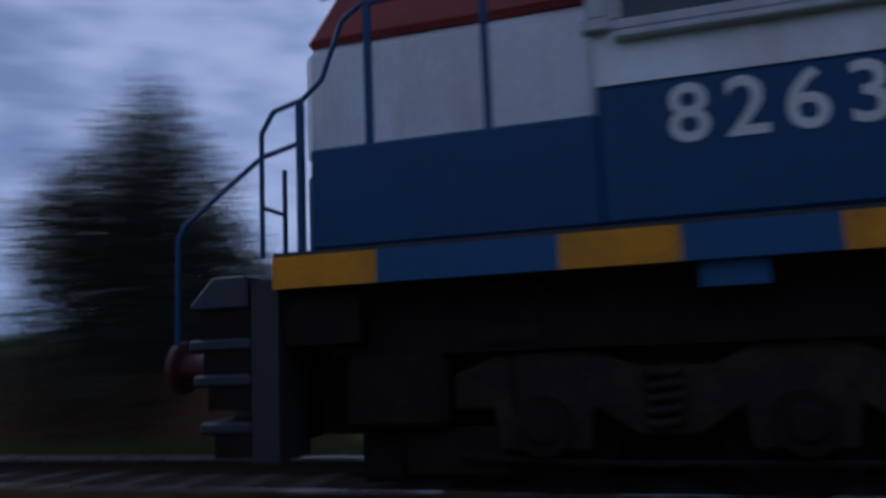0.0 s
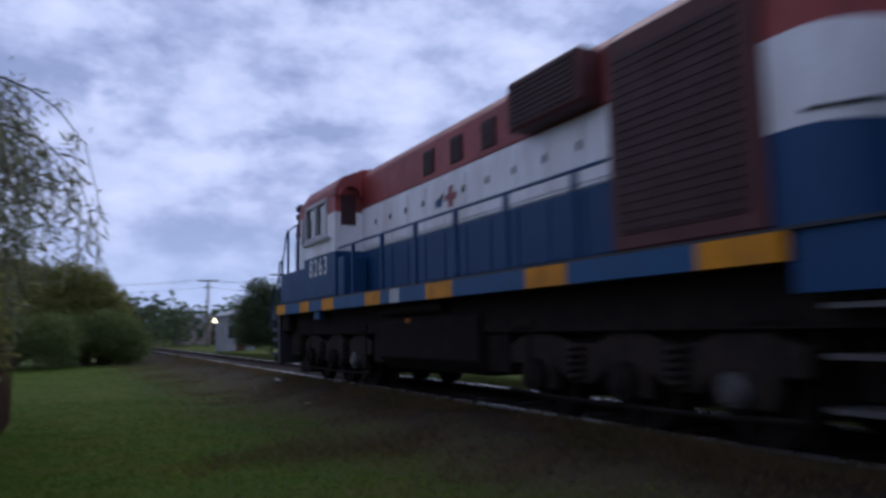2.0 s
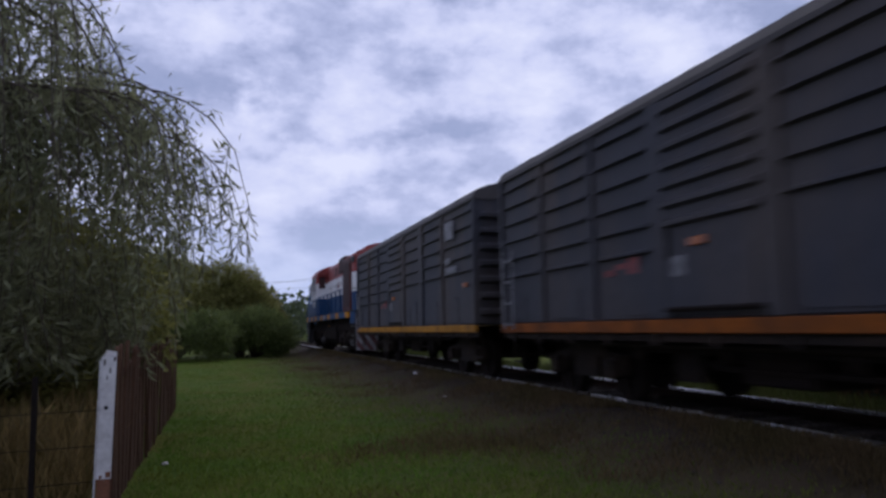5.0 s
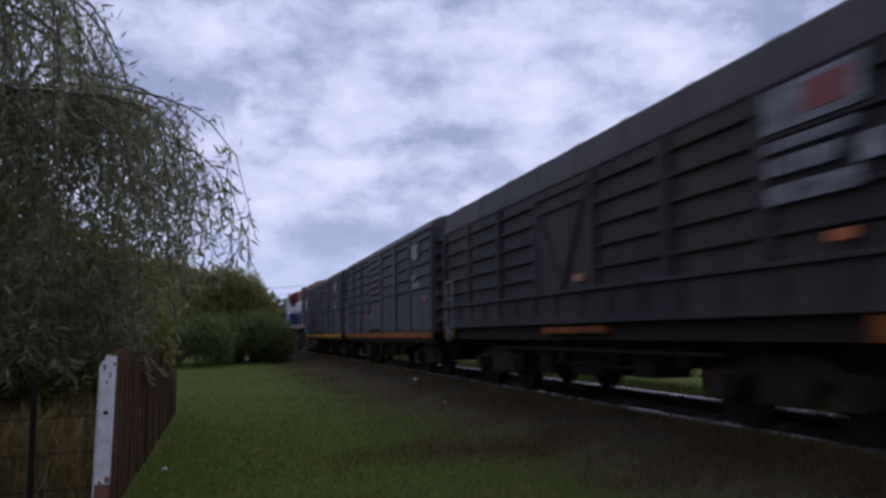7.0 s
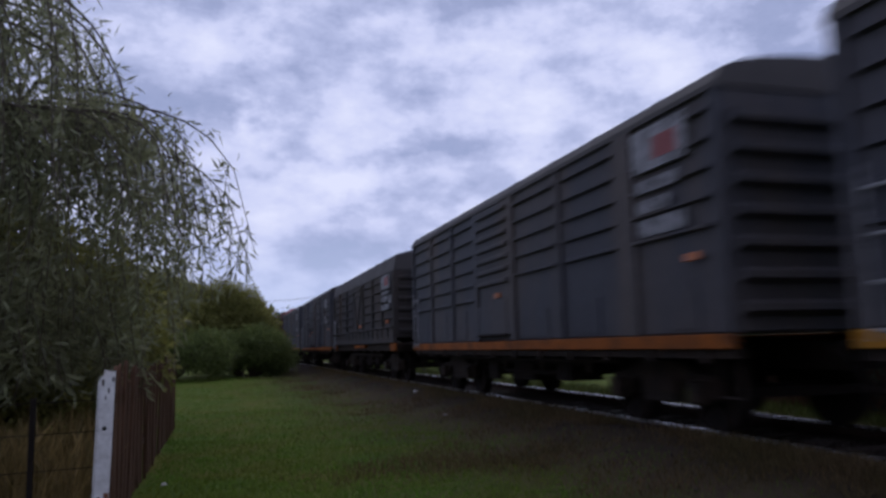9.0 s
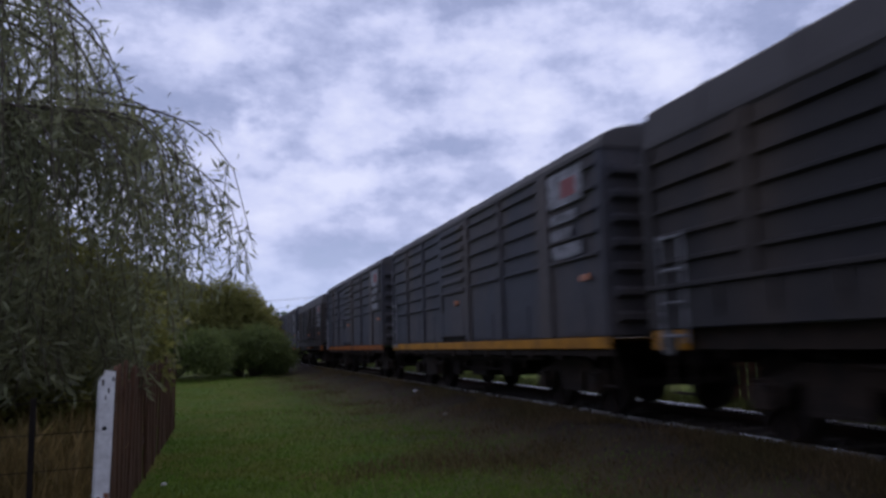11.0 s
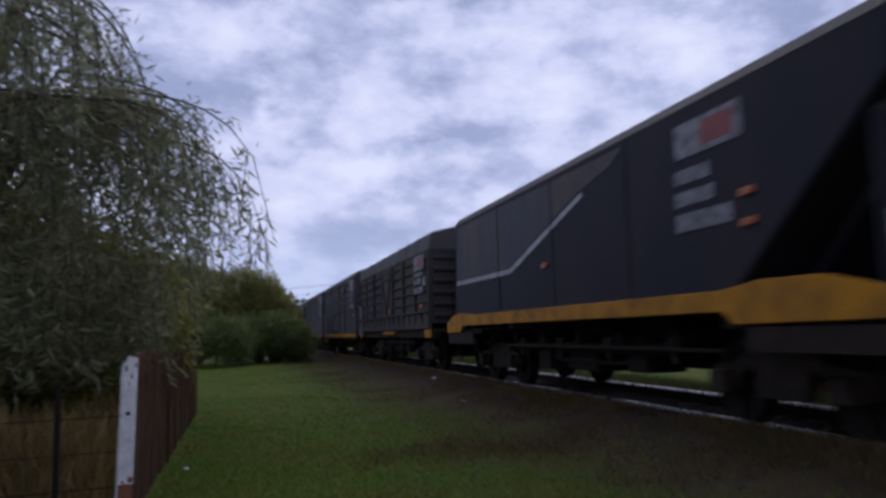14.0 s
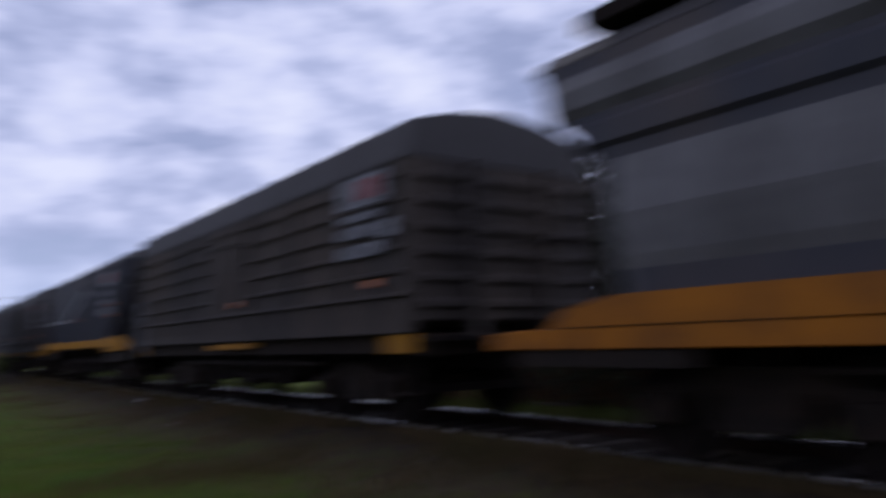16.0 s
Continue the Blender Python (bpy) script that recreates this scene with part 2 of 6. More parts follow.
STRIPE = paint("sill_yellow", (0.46, 0.205, 0.012), 0.65, spec=0.2, vary=0.2, scale=2.5, dirt=(0.13, 0.065, 0.025), dirt_amount=0.7)
RUSTY = paint("sill_rusty_orange", (0.29, 0.085, 0.012), 0.7, spec=0.15, vary=0.3, scale=2.5, dirt=(0.07, 0.034, 0.02), dirt_amount=0.75)
MARK = paint("faded_white_lettering", (0.27, 0.27, 0.29), 0.65, vary=0.35, scale=7, dirt=(0.05, 0.048, 0.052), dirt_amount=1.0)
LINE = paint("faded_white_line", (0.40, 0.40, 0.42), 0.65, vary=0.3, scale=5, dirt=(0.16, 0.155, 0.16), dirt_amount=0.8)
MARK_RED = paint("faded_red_marking", (0.24, 0.05, 0.05), 0.6, vary=0.3)
REFLECT = paint("orange_reflector", (0.45, 0.12, 0.02), 0.35, vary=0.1, bump=0)
STEEL = paint("bare_rail_steel", (0.52, 0.50, 0.49), 0.26, 0.9, vary=0.2, bump=0.05)
RAIL_RUST = paint("rusty_rail_web", (0.040, 0.023, 0.016), 0.85, vary=0.3, spec=0.2)
CAST = paint("dusty_cast_bogie_steel", (0.021, 0.016, 0.013), 0.88, vary=0.4, scale=4, dirt=(0.055, 0.036, 0.026), dirt_amount=0.7, bump=0.3, spec=0.2)
SLEEPER = paint("weathered_sleeper", (0.050, 0.038, 0.031), 0.9, spec=0.15, vary=0.35, scale=5, stretch=(0.3, 3, 1))
STONE = paint("dirty_ballast", (0.045, 0.034, 0.027), 0.9, vary=0.35, scale=2, fine=30, islands=0.4)
POST_WHITE = paint("chipped_whitewash", (0.80, 0.78, 0.79), 0.75, vary=0.12, scale=7, dirt=(0.32, 0.29, 0.28), dirt_amount=0.6)
RUST_BASE = paint("rusty_bare_concrete", (0.22, 0.09, 0.05), 0.85, vary=0.3, scale=12)
BOARD = paint("old_dark_fence_board", (0.115, 0.060, 0.036), 0.9, spec=0.15, dirt=(0.05, 0.032, 0.02), vary=0.4, scale=4, stretch=(4, 4, 0.4))
POLE = paint("grey_pole_wood", (0.16, 0.14, 0.13), 0.85)
BARK = paint("willow_bark", (0.09, 0.07, 0.05), 0.9, vary=0.4, scale=6, bump=0.5, stretch=(3, 3, 0.6))
WALL = paint("pale_rendered_wall", (0.42, 0.37, 0.34), 0.85, vary=0.12, scale=0.8, dirt=(0.25, 0.2, 0.18), dirt_amount=0.6)
WALL_GREY = paint("grey_rendered_wall", (0.34, 0.34, 0.35), 0.85, vary=0.12, scale=0.8)
ROOF = paint("tiled_roof", (0.24, 0.12, 0.09), 0.8, vary=0.3)
BRICK = paint("worn_kerb_brick", (0.16, 0.095, 0.085), 0.85, vary=0.3, scale=6)
MORTAR = paint("kerb_mortar", (0.34, 0.31, 0.29), 0.9)


def leaf_paint(name, colour, other, spread=0.35, sheen=0.2):
    m = paint(name, colour, 0.5, spec=sheen, vary=0.2, scale=0.9, fine=14, dirt=other, dirt_amount=0.8, bump=0, islands=spread)
    b = m.node_tree.nodes["Principled BSDF"]
    # thin leaves let light through
    n, l = m.node_tree.nodes, m.node_tree.links
    thin = n.new("ShaderNodeBsdfTranslucent")
    l.new(b.inputs["Base Color"].links[0].from_socket, thin.inputs["Color"])
    add = n.new("ShaderNodeMixShader")
    add.inputs[0].default_value = 0.5
    l.new(b.outputs[0], add.inputs[1])
    l.new(thin.outputs[0], add.inputs[2])
    l.new(add.outputs[0], n["Material Output"].inputs[0])
    return m


WILLOW = leaf_paint("willow_leaf", (0.27, 0.285, 0.155), (0.18, 0.175, 0.085), sheen=0.5)
HEDGE = leaf_paint("hedge_leaf", (0.165, 0.205, 0.066), (0.10, 0.135, 0.042))
OLIVE = leaf_paint("olive_tree_leaf", (0.29, 0.285, 0.090), (0.19, 0.19, 0.056))
WEED = leaf_paint("dry_weed_stem", (0.34, 0.24, 0.10), (0.20, 0.16, 0.06))
DRY = leaf_paint("yellowing_leaf", (0.21, 0.17, 0.06), (0.10, 0.11, 0.04))
CONIFER = leaf_paint("conifer_needles", (0.055, 0.062, 0.04), (0.035, 0.042, 0.028))
FAR_LEAF = leaf_paint("far_tree_leaf", (0.11, 0.14, 0.068), (0.065, 0.09, 0.045))
VERGE = leaf_paint("rank_verge_grass", (0.070, 0.095, 0.026), (0.080, 0.068, 0.024), 0.4)
BLADE = leaf_paint("grass_blade", (0.115, 0.215, 0.030), (0.165, 0.16, 0.030), 0.4, sheen=0.1)
DRY_BLADE = leaf_paint("dry_grass_blade", (0.138, 0.098, 0.050), (0.092, 0.082, 0.032), 0.4, sheen=0.1)


def ground_paint():
    """Mown grass that turns to trodden earth and cinders, the train's shade painted in beside the track."""
    m = bpy.data.materials.new("lawn_and_trackside_earth")
    m.use_nodes = True
    n, l = m.node_tree.nodes, m.node_tree.links
    b = n["Principled BSDF"]
    co = n.new("ShaderNodeTexCoord")

    def tex(s, d=6, r=0.6):
        t = n.new("ShaderNodeTexNoise")
        t.inputs["Scale"].default_value, t.inputs["Detail"].default_value, t.inputs["Roughness"].default_value = s, d, r
        l.new(co.outputs["Object"], t.inputs["Vector"])
        return t.outputs["Fac"]

    def ramp(f, a, b_, ca, cb):
        r = n.new("ShaderNodeValToRGB")
        r.color_ramp.elements[0].position, r.color_ramp.elements[1].position = a, b_
        r.color_ramp.elements[0].color, r.color_ramp.elements[1].color = (*ca, 1), (*cb, 1)
        l.new(f, r.inputs[0])
        return r.outputs[0]

    def mix(f, a, c):
        x = n.new("ShaderNodeMixRGB")
        l.new(f, x.inputs[0])
        l.new(a, x.inputs[1])
        l.new(c, x.inputs[2])
        return x.outputs[0]

    grass = mix(ramp(tex(0.7), 0.38, 0.66, (0, 0, 0), (1, 1, 1)),
                ramp(tex(9), 0.3, 0.7, (0.046, 0.092, 0.011), (0.090, 0.140, 0.020)),
                ramp(tex(14), 0.3, 0.7, (0.090, 0.098, 0.016), (0.140, 0.126, 0.030)))
    earth = mix(ramp(tex(1.3), 0.4, 0.65, (0, 0, 0), (1, 1, 1)),
                ramp(tex(22), 0.3, 0.7, (0.040, 0.029, 0.020), (0.087, 0.062, 0.040)),
                ramp(tex(17), 0.3, 0.7, (0.050, 0.042, 0.022), (0.094, 0.074, 0.038)))
    sep = n.new("ShaderNodeSeparateXYZ")
    l.new(co.outputs["Object"], sep.inputs[0])
    # distance from the track's middle, wandering with the ground
    off = n.new("ShaderNodeMath")
    off.operation = "SUBTRACT"
    off.inputs[1].default_value = TRACK
    l.new(sep.outputs[0], off.inputs[0])
    far = n.new("ShaderNodeMath")
    far.operation = "ABSOLUTE"
    l.new(off.outputs[0], far.inputs[0])
    wob = n.new("ShaderNodeMath")
    wob.operation = "MULTIPLY_ADD"
    wob.inputs[1].default_value = 2.6
    l.new(tex(0.55, 5, 0.65), wob.inputs[0])
    l.new(far.outputs[0], wob.inputs[2])
    edge = n.new("ShaderNodeMapRange")
    edge.inputs["From Min"].default_value, edge.inputs["From Max"].default_value = 3.7, 6.6
    l.new(wob.outputs[0], edge.inputs[0])
    # dark cinders along the track, with the train's shade put into their colour
    near = n.new("ShaderNodeMath")
    near.operation = "MULTIPLY_ADD"
    near.inputs[1].default_value = 1.4
    l.new(tex(1.6, 5, 0.65), near.inputs[0])
    l.new(far.outputs[0], near.inputs[2])
    bed = n.new("ShaderNodeMapRange")
    bed.inputs["From Min"].default_value, bed.inputs["From Max"].default_value = 1.9, 3.3
    l.new(near.outputs[0], bed.inputs[0])
    soil = mix(bed.outputs[0], ramp(tex(26), 0.3, 0.7, (0.014, 0.011, 0.009), (0.040, 0.029, 0.021)), earth)
    l.new(mix(edge.outputs[0], soil, grass), b.inputs["Base Color"])
    b.inputs["Roughness"].default_value = 0.95
    b.inputs["Specular IOR Level"].default_value = 0.08
    bp = n.new("ShaderNodeBump")
    bp.inputs["Strength"].default_value, bp.inputs["Distance"].default_value = 0.6, 0.04
    l.new(tex(35, 4), bp.inputs["Height"])
    l.new(bp.outputs[0], b.inputs["Normal"])
    return m


GROUND = ground_paint()


# ---- mesh helpers ----
def box(bm, x0, x1, y0, y1, z0, z1):
    v = [bm.verts.new((x, y, z)) for x in (x0, x1) for y in (y0, y1) for z in (z0, z1)]
    for f in ((0, 1, 3, 2), (4, 6, 7, 5), (0, 4, 5, 1), (2, 3, 7, 6), (0, 2, 6, 4), (1, 5, 7, 3)):
        bm.faces.new([v[i] for i in f])
    return v


def bar(bm, a, b, r, seg=6, r2=None):
    """A round bar from a to b."""
    a, b = Vector(a), Vector(b)
    d = (b - a).normalized()
    u = d.orthogonal().normalized()
    w = d.cross(u)
    rings = []
    for p, q in ((a, r), (b, r if r2 is None else r2)):
        rings.append([bm.verts.new(p + (u * math.cos(2 * math.pi * i / seg) + w * math.sin(2 * math.pi * i / seg)) * q) for i in range(seg)])
    for i in range(seg):
        bm.faces.new((rings[0][i], rings[0][(i + 1) % seg], rings[1][(i + 1) % seg], rings[1][i]))
    bm.faces.new(rings[0][::-1])
    bm.faces.new(rings[1])


def pipe(bm, pts, r, seg=6):
    for a, b in zip(pts, pts[1:]):
        bar(bm, a, b, r, seg)


def tube(bm, pts, r, seg=5):
    """One bent round bar along pts."""
    rings = []
    for i, p in enumerate(pts):
        d = (Vector(pts[min(i + 1, len(pts) - 1)]) - Vector(pts[max(i - 1, 0)])).normalized()
        u = d.cross(Vector((0, 0, 1))).normalized()
        w = d.cross(u)
        rings.append([bm.verts.new(Vector(p) + (u * math.cos(2 * math.pi * k / seg) + w * math.sin(2 * math.pi * k / seg)) * r) for k in range(seg)])
    for a, b in zip(rings, rings[1:]):
        for k in range(seg):
            bm.faces.new((a[k], a[(k + 1) % seg], b[(k + 1) % seg], b[k]))
    bm.faces.new(rings[0][::-1])
    bm.faces.new(rings[-1])


def loft(bm, profile, y0, y1):
    """A closed outline of (x, z) drawn out along y."""
    a = [bm.verts.new((x, y0, z)) for x, z in profile]
    b = [bm.verts.new((x, y1, z)) for x, z in profile]
    k = len(profile)
    for i in range(k):
        bm.faces.new((a[i], a[(i + 1) % k], b[(i + 1) % k], b[i]))
    bm.faces.new(a[::-1])
    bm.faces.new(b)


def loft_x(bm, profile, x0, x1):
    """A closed outline of (y, z) drawn out along x."""
    a = [bm.verts.new((x0, y, z)) for y, z in profile]
    b = [bm.verts.new((x1, y, z)) for y, z in profile]
    k = len(profile)
    for i in range(k):
        bm.faces.new((a[i], a[(i + 1) % k], b[(i + 1) % k], b[i]))
    bm.faces.new(a[::-1])
    bm.faces.new(b)


def mesh(bm, name, material, bevel=0.0, smooth=False):
    bmesh.ops.recalc_face_normals(bm, faces=bm.faces)
    if bevel:
        bmesh.ops.bevel(bm, geom=bm.edges[:], offset=bevel, segments=1, affect="EDGES", clamp_overlap=True)
    me = bpy.data.meshes.new(name)
    bm.to_mesh(me)
    bm.free()
    me.materials.append(material)
    if smooth:
        for p in me.polygons:
            p.use_smooth = True
    return me


def part(name, bm, material, parent=None, label="", bevel=0.0, smooth=False):
    ob = new(name, mesh(bm, name, material, bevel, smooth))
    ob.parent = parent
    return tagged(ob, label)


def boxes(name, material, parent, *dims, label="", bevel=0.0):
    bm = bmesh.new()
    for d in dims:
        box(bm, *d)
    return part(name, bm, material, parent, label, bevel)


def soup(name, verts, faces, material, parent=None):
    me = bpy.data.meshes.new(name)
    me.from_pydata(verts, [], faces)
    me.materials.append(material)
    ob = new(name, me)
    ob.parent = parent
    return ob


# ---- the ground and the track ----
def ground_height(x, y):
    d = abs(x - TRACK)
    bed = 0.13 * max(0.0, min(1.0, (3.0 - d) / 1.5))
    if x < TRACK:
        # earth heaped against the sleeper ends on the lawn side
        bed += 0.13 * max(0.0, min(1.0, (d - 0.98) / 0.3, (2.9 - d) / 1.4))
    dip = -0.10 * max(0.0, min(1.0, (x - TRACK - 3.0) / 2.0))
    lump = 0.05 * (noise.noise((x * 0.35, y * 0.35, 0)) + 0.5 * noise.noise((x * 1.1, y * 1.1, 3)))
    calm = max(0.0, min(1.0, (d - 1.3) / 1.2))
    return bed + dip + lump * calm


def ground():
    xs = [-1500, -500, -150, -60, -30, -18] + [-12 + 0.5 * i for i in range(31)] + [3.2 + 0.2 * i for i in range(21)] + [7.5 + 0.5 * i for i in range(21)] + [20, 26, 34, 45, 60, 90, 150, 400, 1500]
    ys = [-1500, -400, -120, -60, -30, -15, -8] + [-4 + 0.6 * i for i in range(74)] + [44, 50, 58, 70, 90, 120, 180, 300, 600, 1500]
    verts = [(x, y, ground_height(x, y)) for x in xs for y in ys]
    k = len(ys)
    faces = [(i * k + j, (i + 1) * k + j, (i + 1) * k + j + 1, i * k + j + 1) for i in range(len(xs) - 1) for j in range(k - 1)]
    ob = soup("ground", verts, faces, GROUND)
    for p in ob.data.polygons:
        p.use_smooth = True
    tagged(ob, "mown green lawn running out into bare brown earth beside the track", "ground", kind="structure")


ground()


def track():
    root = new("track")
    tagged(root, "straight broad-gauge railway track with worn shiny rails", "railway track", kind="structure")
    head = [(-0.036, 0), (0.036, 0), (0.036, -0.035), (-0.036, -0.035)]
    web = [(-0.032, -0.037), (0.032, -0.037), (0.012, -0.05), (0.012, -0.125), (0.07, -0.14), (0.07, -0.15), (-0.07, -0.15), (-0.07, -0.14), (-0.012, -0.125), (-0.012, -0.05)]
    for side in (-1, 1):
        x = TRACK + side * 0.874
        bm = bmesh.new()
        loft(bm, [(x + a, RAIL + b) for a, b in head], -140, 420)
        rail = part("rail", bm, STEEL, root, "steel rail with a polished running surface")
        bm = bmesh.new()
        loft(bm, [(x + a, RAIL + b) for a, b in web], -140, 420)
        part("rail_web", bm, RAIL_RUST, rail, "rust-brown rail web and foot")
    bm = bmesh.new()
    box(bm, -1.37, 1.37, -0.12, 0.12, -0.11, 0.0)
    me = mesh(bm, "sleeper", SLEEPER, 0.012)
    for i in range(-8, 150):
        ob = new("sleeper", me)
        ob.parent = root
        ob.matrix_basis = pose(TRACK + random.uniform(-0.04, 0.04), i * 0.66 + random.uniform(-0.03, 0.03), RAIL - 0.149 - random.uniform(0, 0.012), 0, 0, random.uniform(-1.2, 1.2))


track()


def ballast():
    """Dirty stones between and beside the rails."""
    rnd = np.random.RandomState(4)
    base = np.array([(1, 0, 0), (-1, 0, 0), (0, 1, 0), (0, -1, 0), (0, 0, 1), (0, 0, -1)], float)
    tri = [(0, 2, 4), (2, 1, 4), (1, 3, 4), (3, 0, 4), (2, 0, 5), (1, 2, 5), (3, 1, 5), (0, 3, 5)]
    verts, faces = [], []
    for i in range(9000):
        y = rnd.uniform(-2, 34) if i < 7500 else rnd.uniform(34, 70)
        x = TRACK + rnd.normal(0, 0.95)
        if abs(abs(x - TRACK) - 0.874) < 0.09:
            continue
        s = rnd.uniform(0.012, 0.03)
        q = base * s * rnd.uniform(0.7, 1.3, (6, 3))
        a = rnd.uniform(0, 6.28)
        rot = np.array([(math.cos(a), -math.sin(a), 0), (math.sin(a), math.cos(a), 0), (0, 0, 1)])
        q = q @ rot.T + (x, y, ground_height(x, y) + s * 0.3)
        k = len(verts)
        verts += [tuple(v) for v in q]
        faces += [tuple(k + j for j in f) for f in tri]
    tagged(soup("ballast", verts, faces, STONE), "dirty brown ballast stones strewn along the track", "ballast", kind="stuff")


ballast()

# ---- the train ----
# Each vehicle's own space: its front end at y = 0, the rails' top at z = 0, the side towards the lawn at -x.
RIDES = []        # vehicle, its front's distance behind the train's front
WHEELS = []       # wheelset, its place, its radius


def wheelset_mesh(r, spokes):
    bm = bmesh.new()
    for s in (-1, 1):
        x = s * 0.838
        bar(bm, (x - 0.065, 0, 0), (x + 0.065, 0, 0), r, 28)
        bar(bm, (x - s * 0.10, 0, 0), (x - s * 0.066, 0, 0), r + 0.028, 28)
        bar(bm, (x + s * 0.066, 0, 0), (x + s * 0.12, 0, 0), r * 0.32, 14)
        for k in range(spokes):
            a = 2 * math.pi * k / spokes
            c, d = math.cos(a), math.sin(a)
            bar(bm, (x + s * 0.07, c * r * 0.28, d * r * 0.28), (x + s * 0.07, c * r * 0.86, d * r * 0.86), 0.03, 5)
    bar(bm, (-1.12, 0, 0), (1.12, 0, 0), 0.075, 10)
    return mesh(bm, "wheelset", RUNNING)


WHEEL_SMALL, WHEEL_LARGE = wheelset_mesh(0.45, 5), wheelset_mesh(0.51, 6)


def axle(parent, data, y, r):
    ob = new("wheelset", data)
    ob.parent = parent
    ob.location = (0, y, r)
    WHEELS.append((ob, (0, y, r), r))


def coil(parent, x, y, z, step, n, r):
    """A coil spring of n turns."""
    bm = bmesh.new()
    pts = [(x + r * 0.8 * math.cos(a), y + r * 0.8 * math.sin(a), z + step * a / 6.283) for a in np.linspace(0, 6.283 * n, n * 7)]
    tube(bm, pts, r * 0.24, 4)
    part("spring", bm, CAST, parent, "", 0, True)


def wagon_bogie(parent, y):
    """Two-axle cast bogie with side frames, springs, axle boxes and brake beam."""
    root = new("bogie")
    root.parent = parent
    root.location = (0, y, 0)
    for d in (0.88, -0.88):
        axle(root, WHEEL_SMALL, d, 0.45)
    for s in (-1, 1):
        x = s * 1.03
        bm = bmesh.new()
        loft_x(bm, [(1.12, 0.36), (1.12, 0.62), (0.75, 0.66), (0.42, 0.80), (-0.42, 0.80), (-0.75, 0.66), (-1.12, 0.62), (-1.12, 0.36), (-0.70, 0.36), (-0.62, 0.52), (-0.40, 0.62),
                    (-0.36, 0.30), (0.36, 0.30), (0.40, 0.62), (0.62, 0.52), (0.70, 0.36)], x - 0.07, x + 0.07)
        part("side_frame", bm, CAST, root, "dusty cast side frame", 0.012)
        boxes("frame_lip", CAST, root, (x + s * 0.07 - 0.012, x + s * 0.07 + 0.018, -0.40, 0.40, 0.735, 0.795), (x + s * 0.07 - 0.012, x + s * 0.07 + 0.018, -0.36, 0.36, 0.305, 0.345))
        for d in (0.88, -0.88):
            boxes("axle_box", CAST, root, (x + s * 0.10 - 0.09, x + s * 0.10 + 0.09, d - 0.14, d + 0.14, 0.32, 0.58), bevel=0.02)
        for d in (-0.2, 0.0, 0.2):
            coil(root, x, d, 0.335, 0.045, 5, 0.075)
    boxes("bolster", RUNNING, root, (-1.0, 1.0, -0.17, 0.17, 0.56, 0.84))
    for d in (1.32, -1.32):
        boxes("brake_beam", RUNNING, root, (-0.95, 0.95, d - 0.04, d + 0.04, 0.40, 0.50))


def coupler(parent, y, way, reach=0.42):
    bm = bmesh.new()
    box(bm, -0.09, 0.09, min(y, y + way * reach), max(y, y + way * reach), 0.78, 0.98)
    box(bm, -0.16, 0.13, min(y + way * (reach - 0.12), y + way * (reach + 0.06)), max(y + way * (reach - 0.12), y + way * (reach + 0.06)), 0.74, 1.03)
    bar(bm, (0.35, y, 0.7), (0.30, y + way * 0.35, 0.42), 0.03)
    part("coupler", bm, RUNNING, parent, "", 0.015)


def lettering(parent, x, y, z, rows):
    """Unreadable lettering as short bars; y: the end towards the train's front, read backwards along the side."""
    for k, (count, w, h) in enumerate(rows):
        zz = z - sum(r[2] * 1.55 for r in rows[:k])
        for i in range(count):
            yy = y - i * w * 1.3
            boxes("letter", MARK, parent, (x - 0.006, x + 0.01, yy - w, yy, zz - h, zz), label="faded white letter")


def ladder(parent, x, y, z0, z1, w=0.42):
    bm = bmesh.new()
    for d in (0, -w):
        bar(bm, (x, y + d, z0), (x, y + d, z1), 0.018)
    k = int((z1 - z0) / 0.36)
    for i in range(k + 1):
        z = z0 + 0.08 + i * 0.36
        if z < z1:
            bar(bm, (x, y, z), (x, y - w, z), 0.018)
    part("ladder", bm, MARK, parent, "grey steel ladder")


def rib(bm, side, y0, y1, z, t=0.06, h=0.09):
    """A pressed rib along a side wall at x = side."""
    s = -1 if side < 0 else 1
    loft(bm, [(side - s * 0.01, z - h / 2), (side + s * t, z - h / 5), (side + s * t, z + h / 5), (side - s * 0.01, z + h / 2)], y0, y1)


def arch(w, z0, z1, n=10):
    """Half outline of a roof: from the eave at -w up to z1 and down again."""
    return [(-w * math.cos(math.pi * i / n), z0 + (z1 - z0) * math.sin(math.pi * i / n) ** 0.8) for i in range(n + 1)]


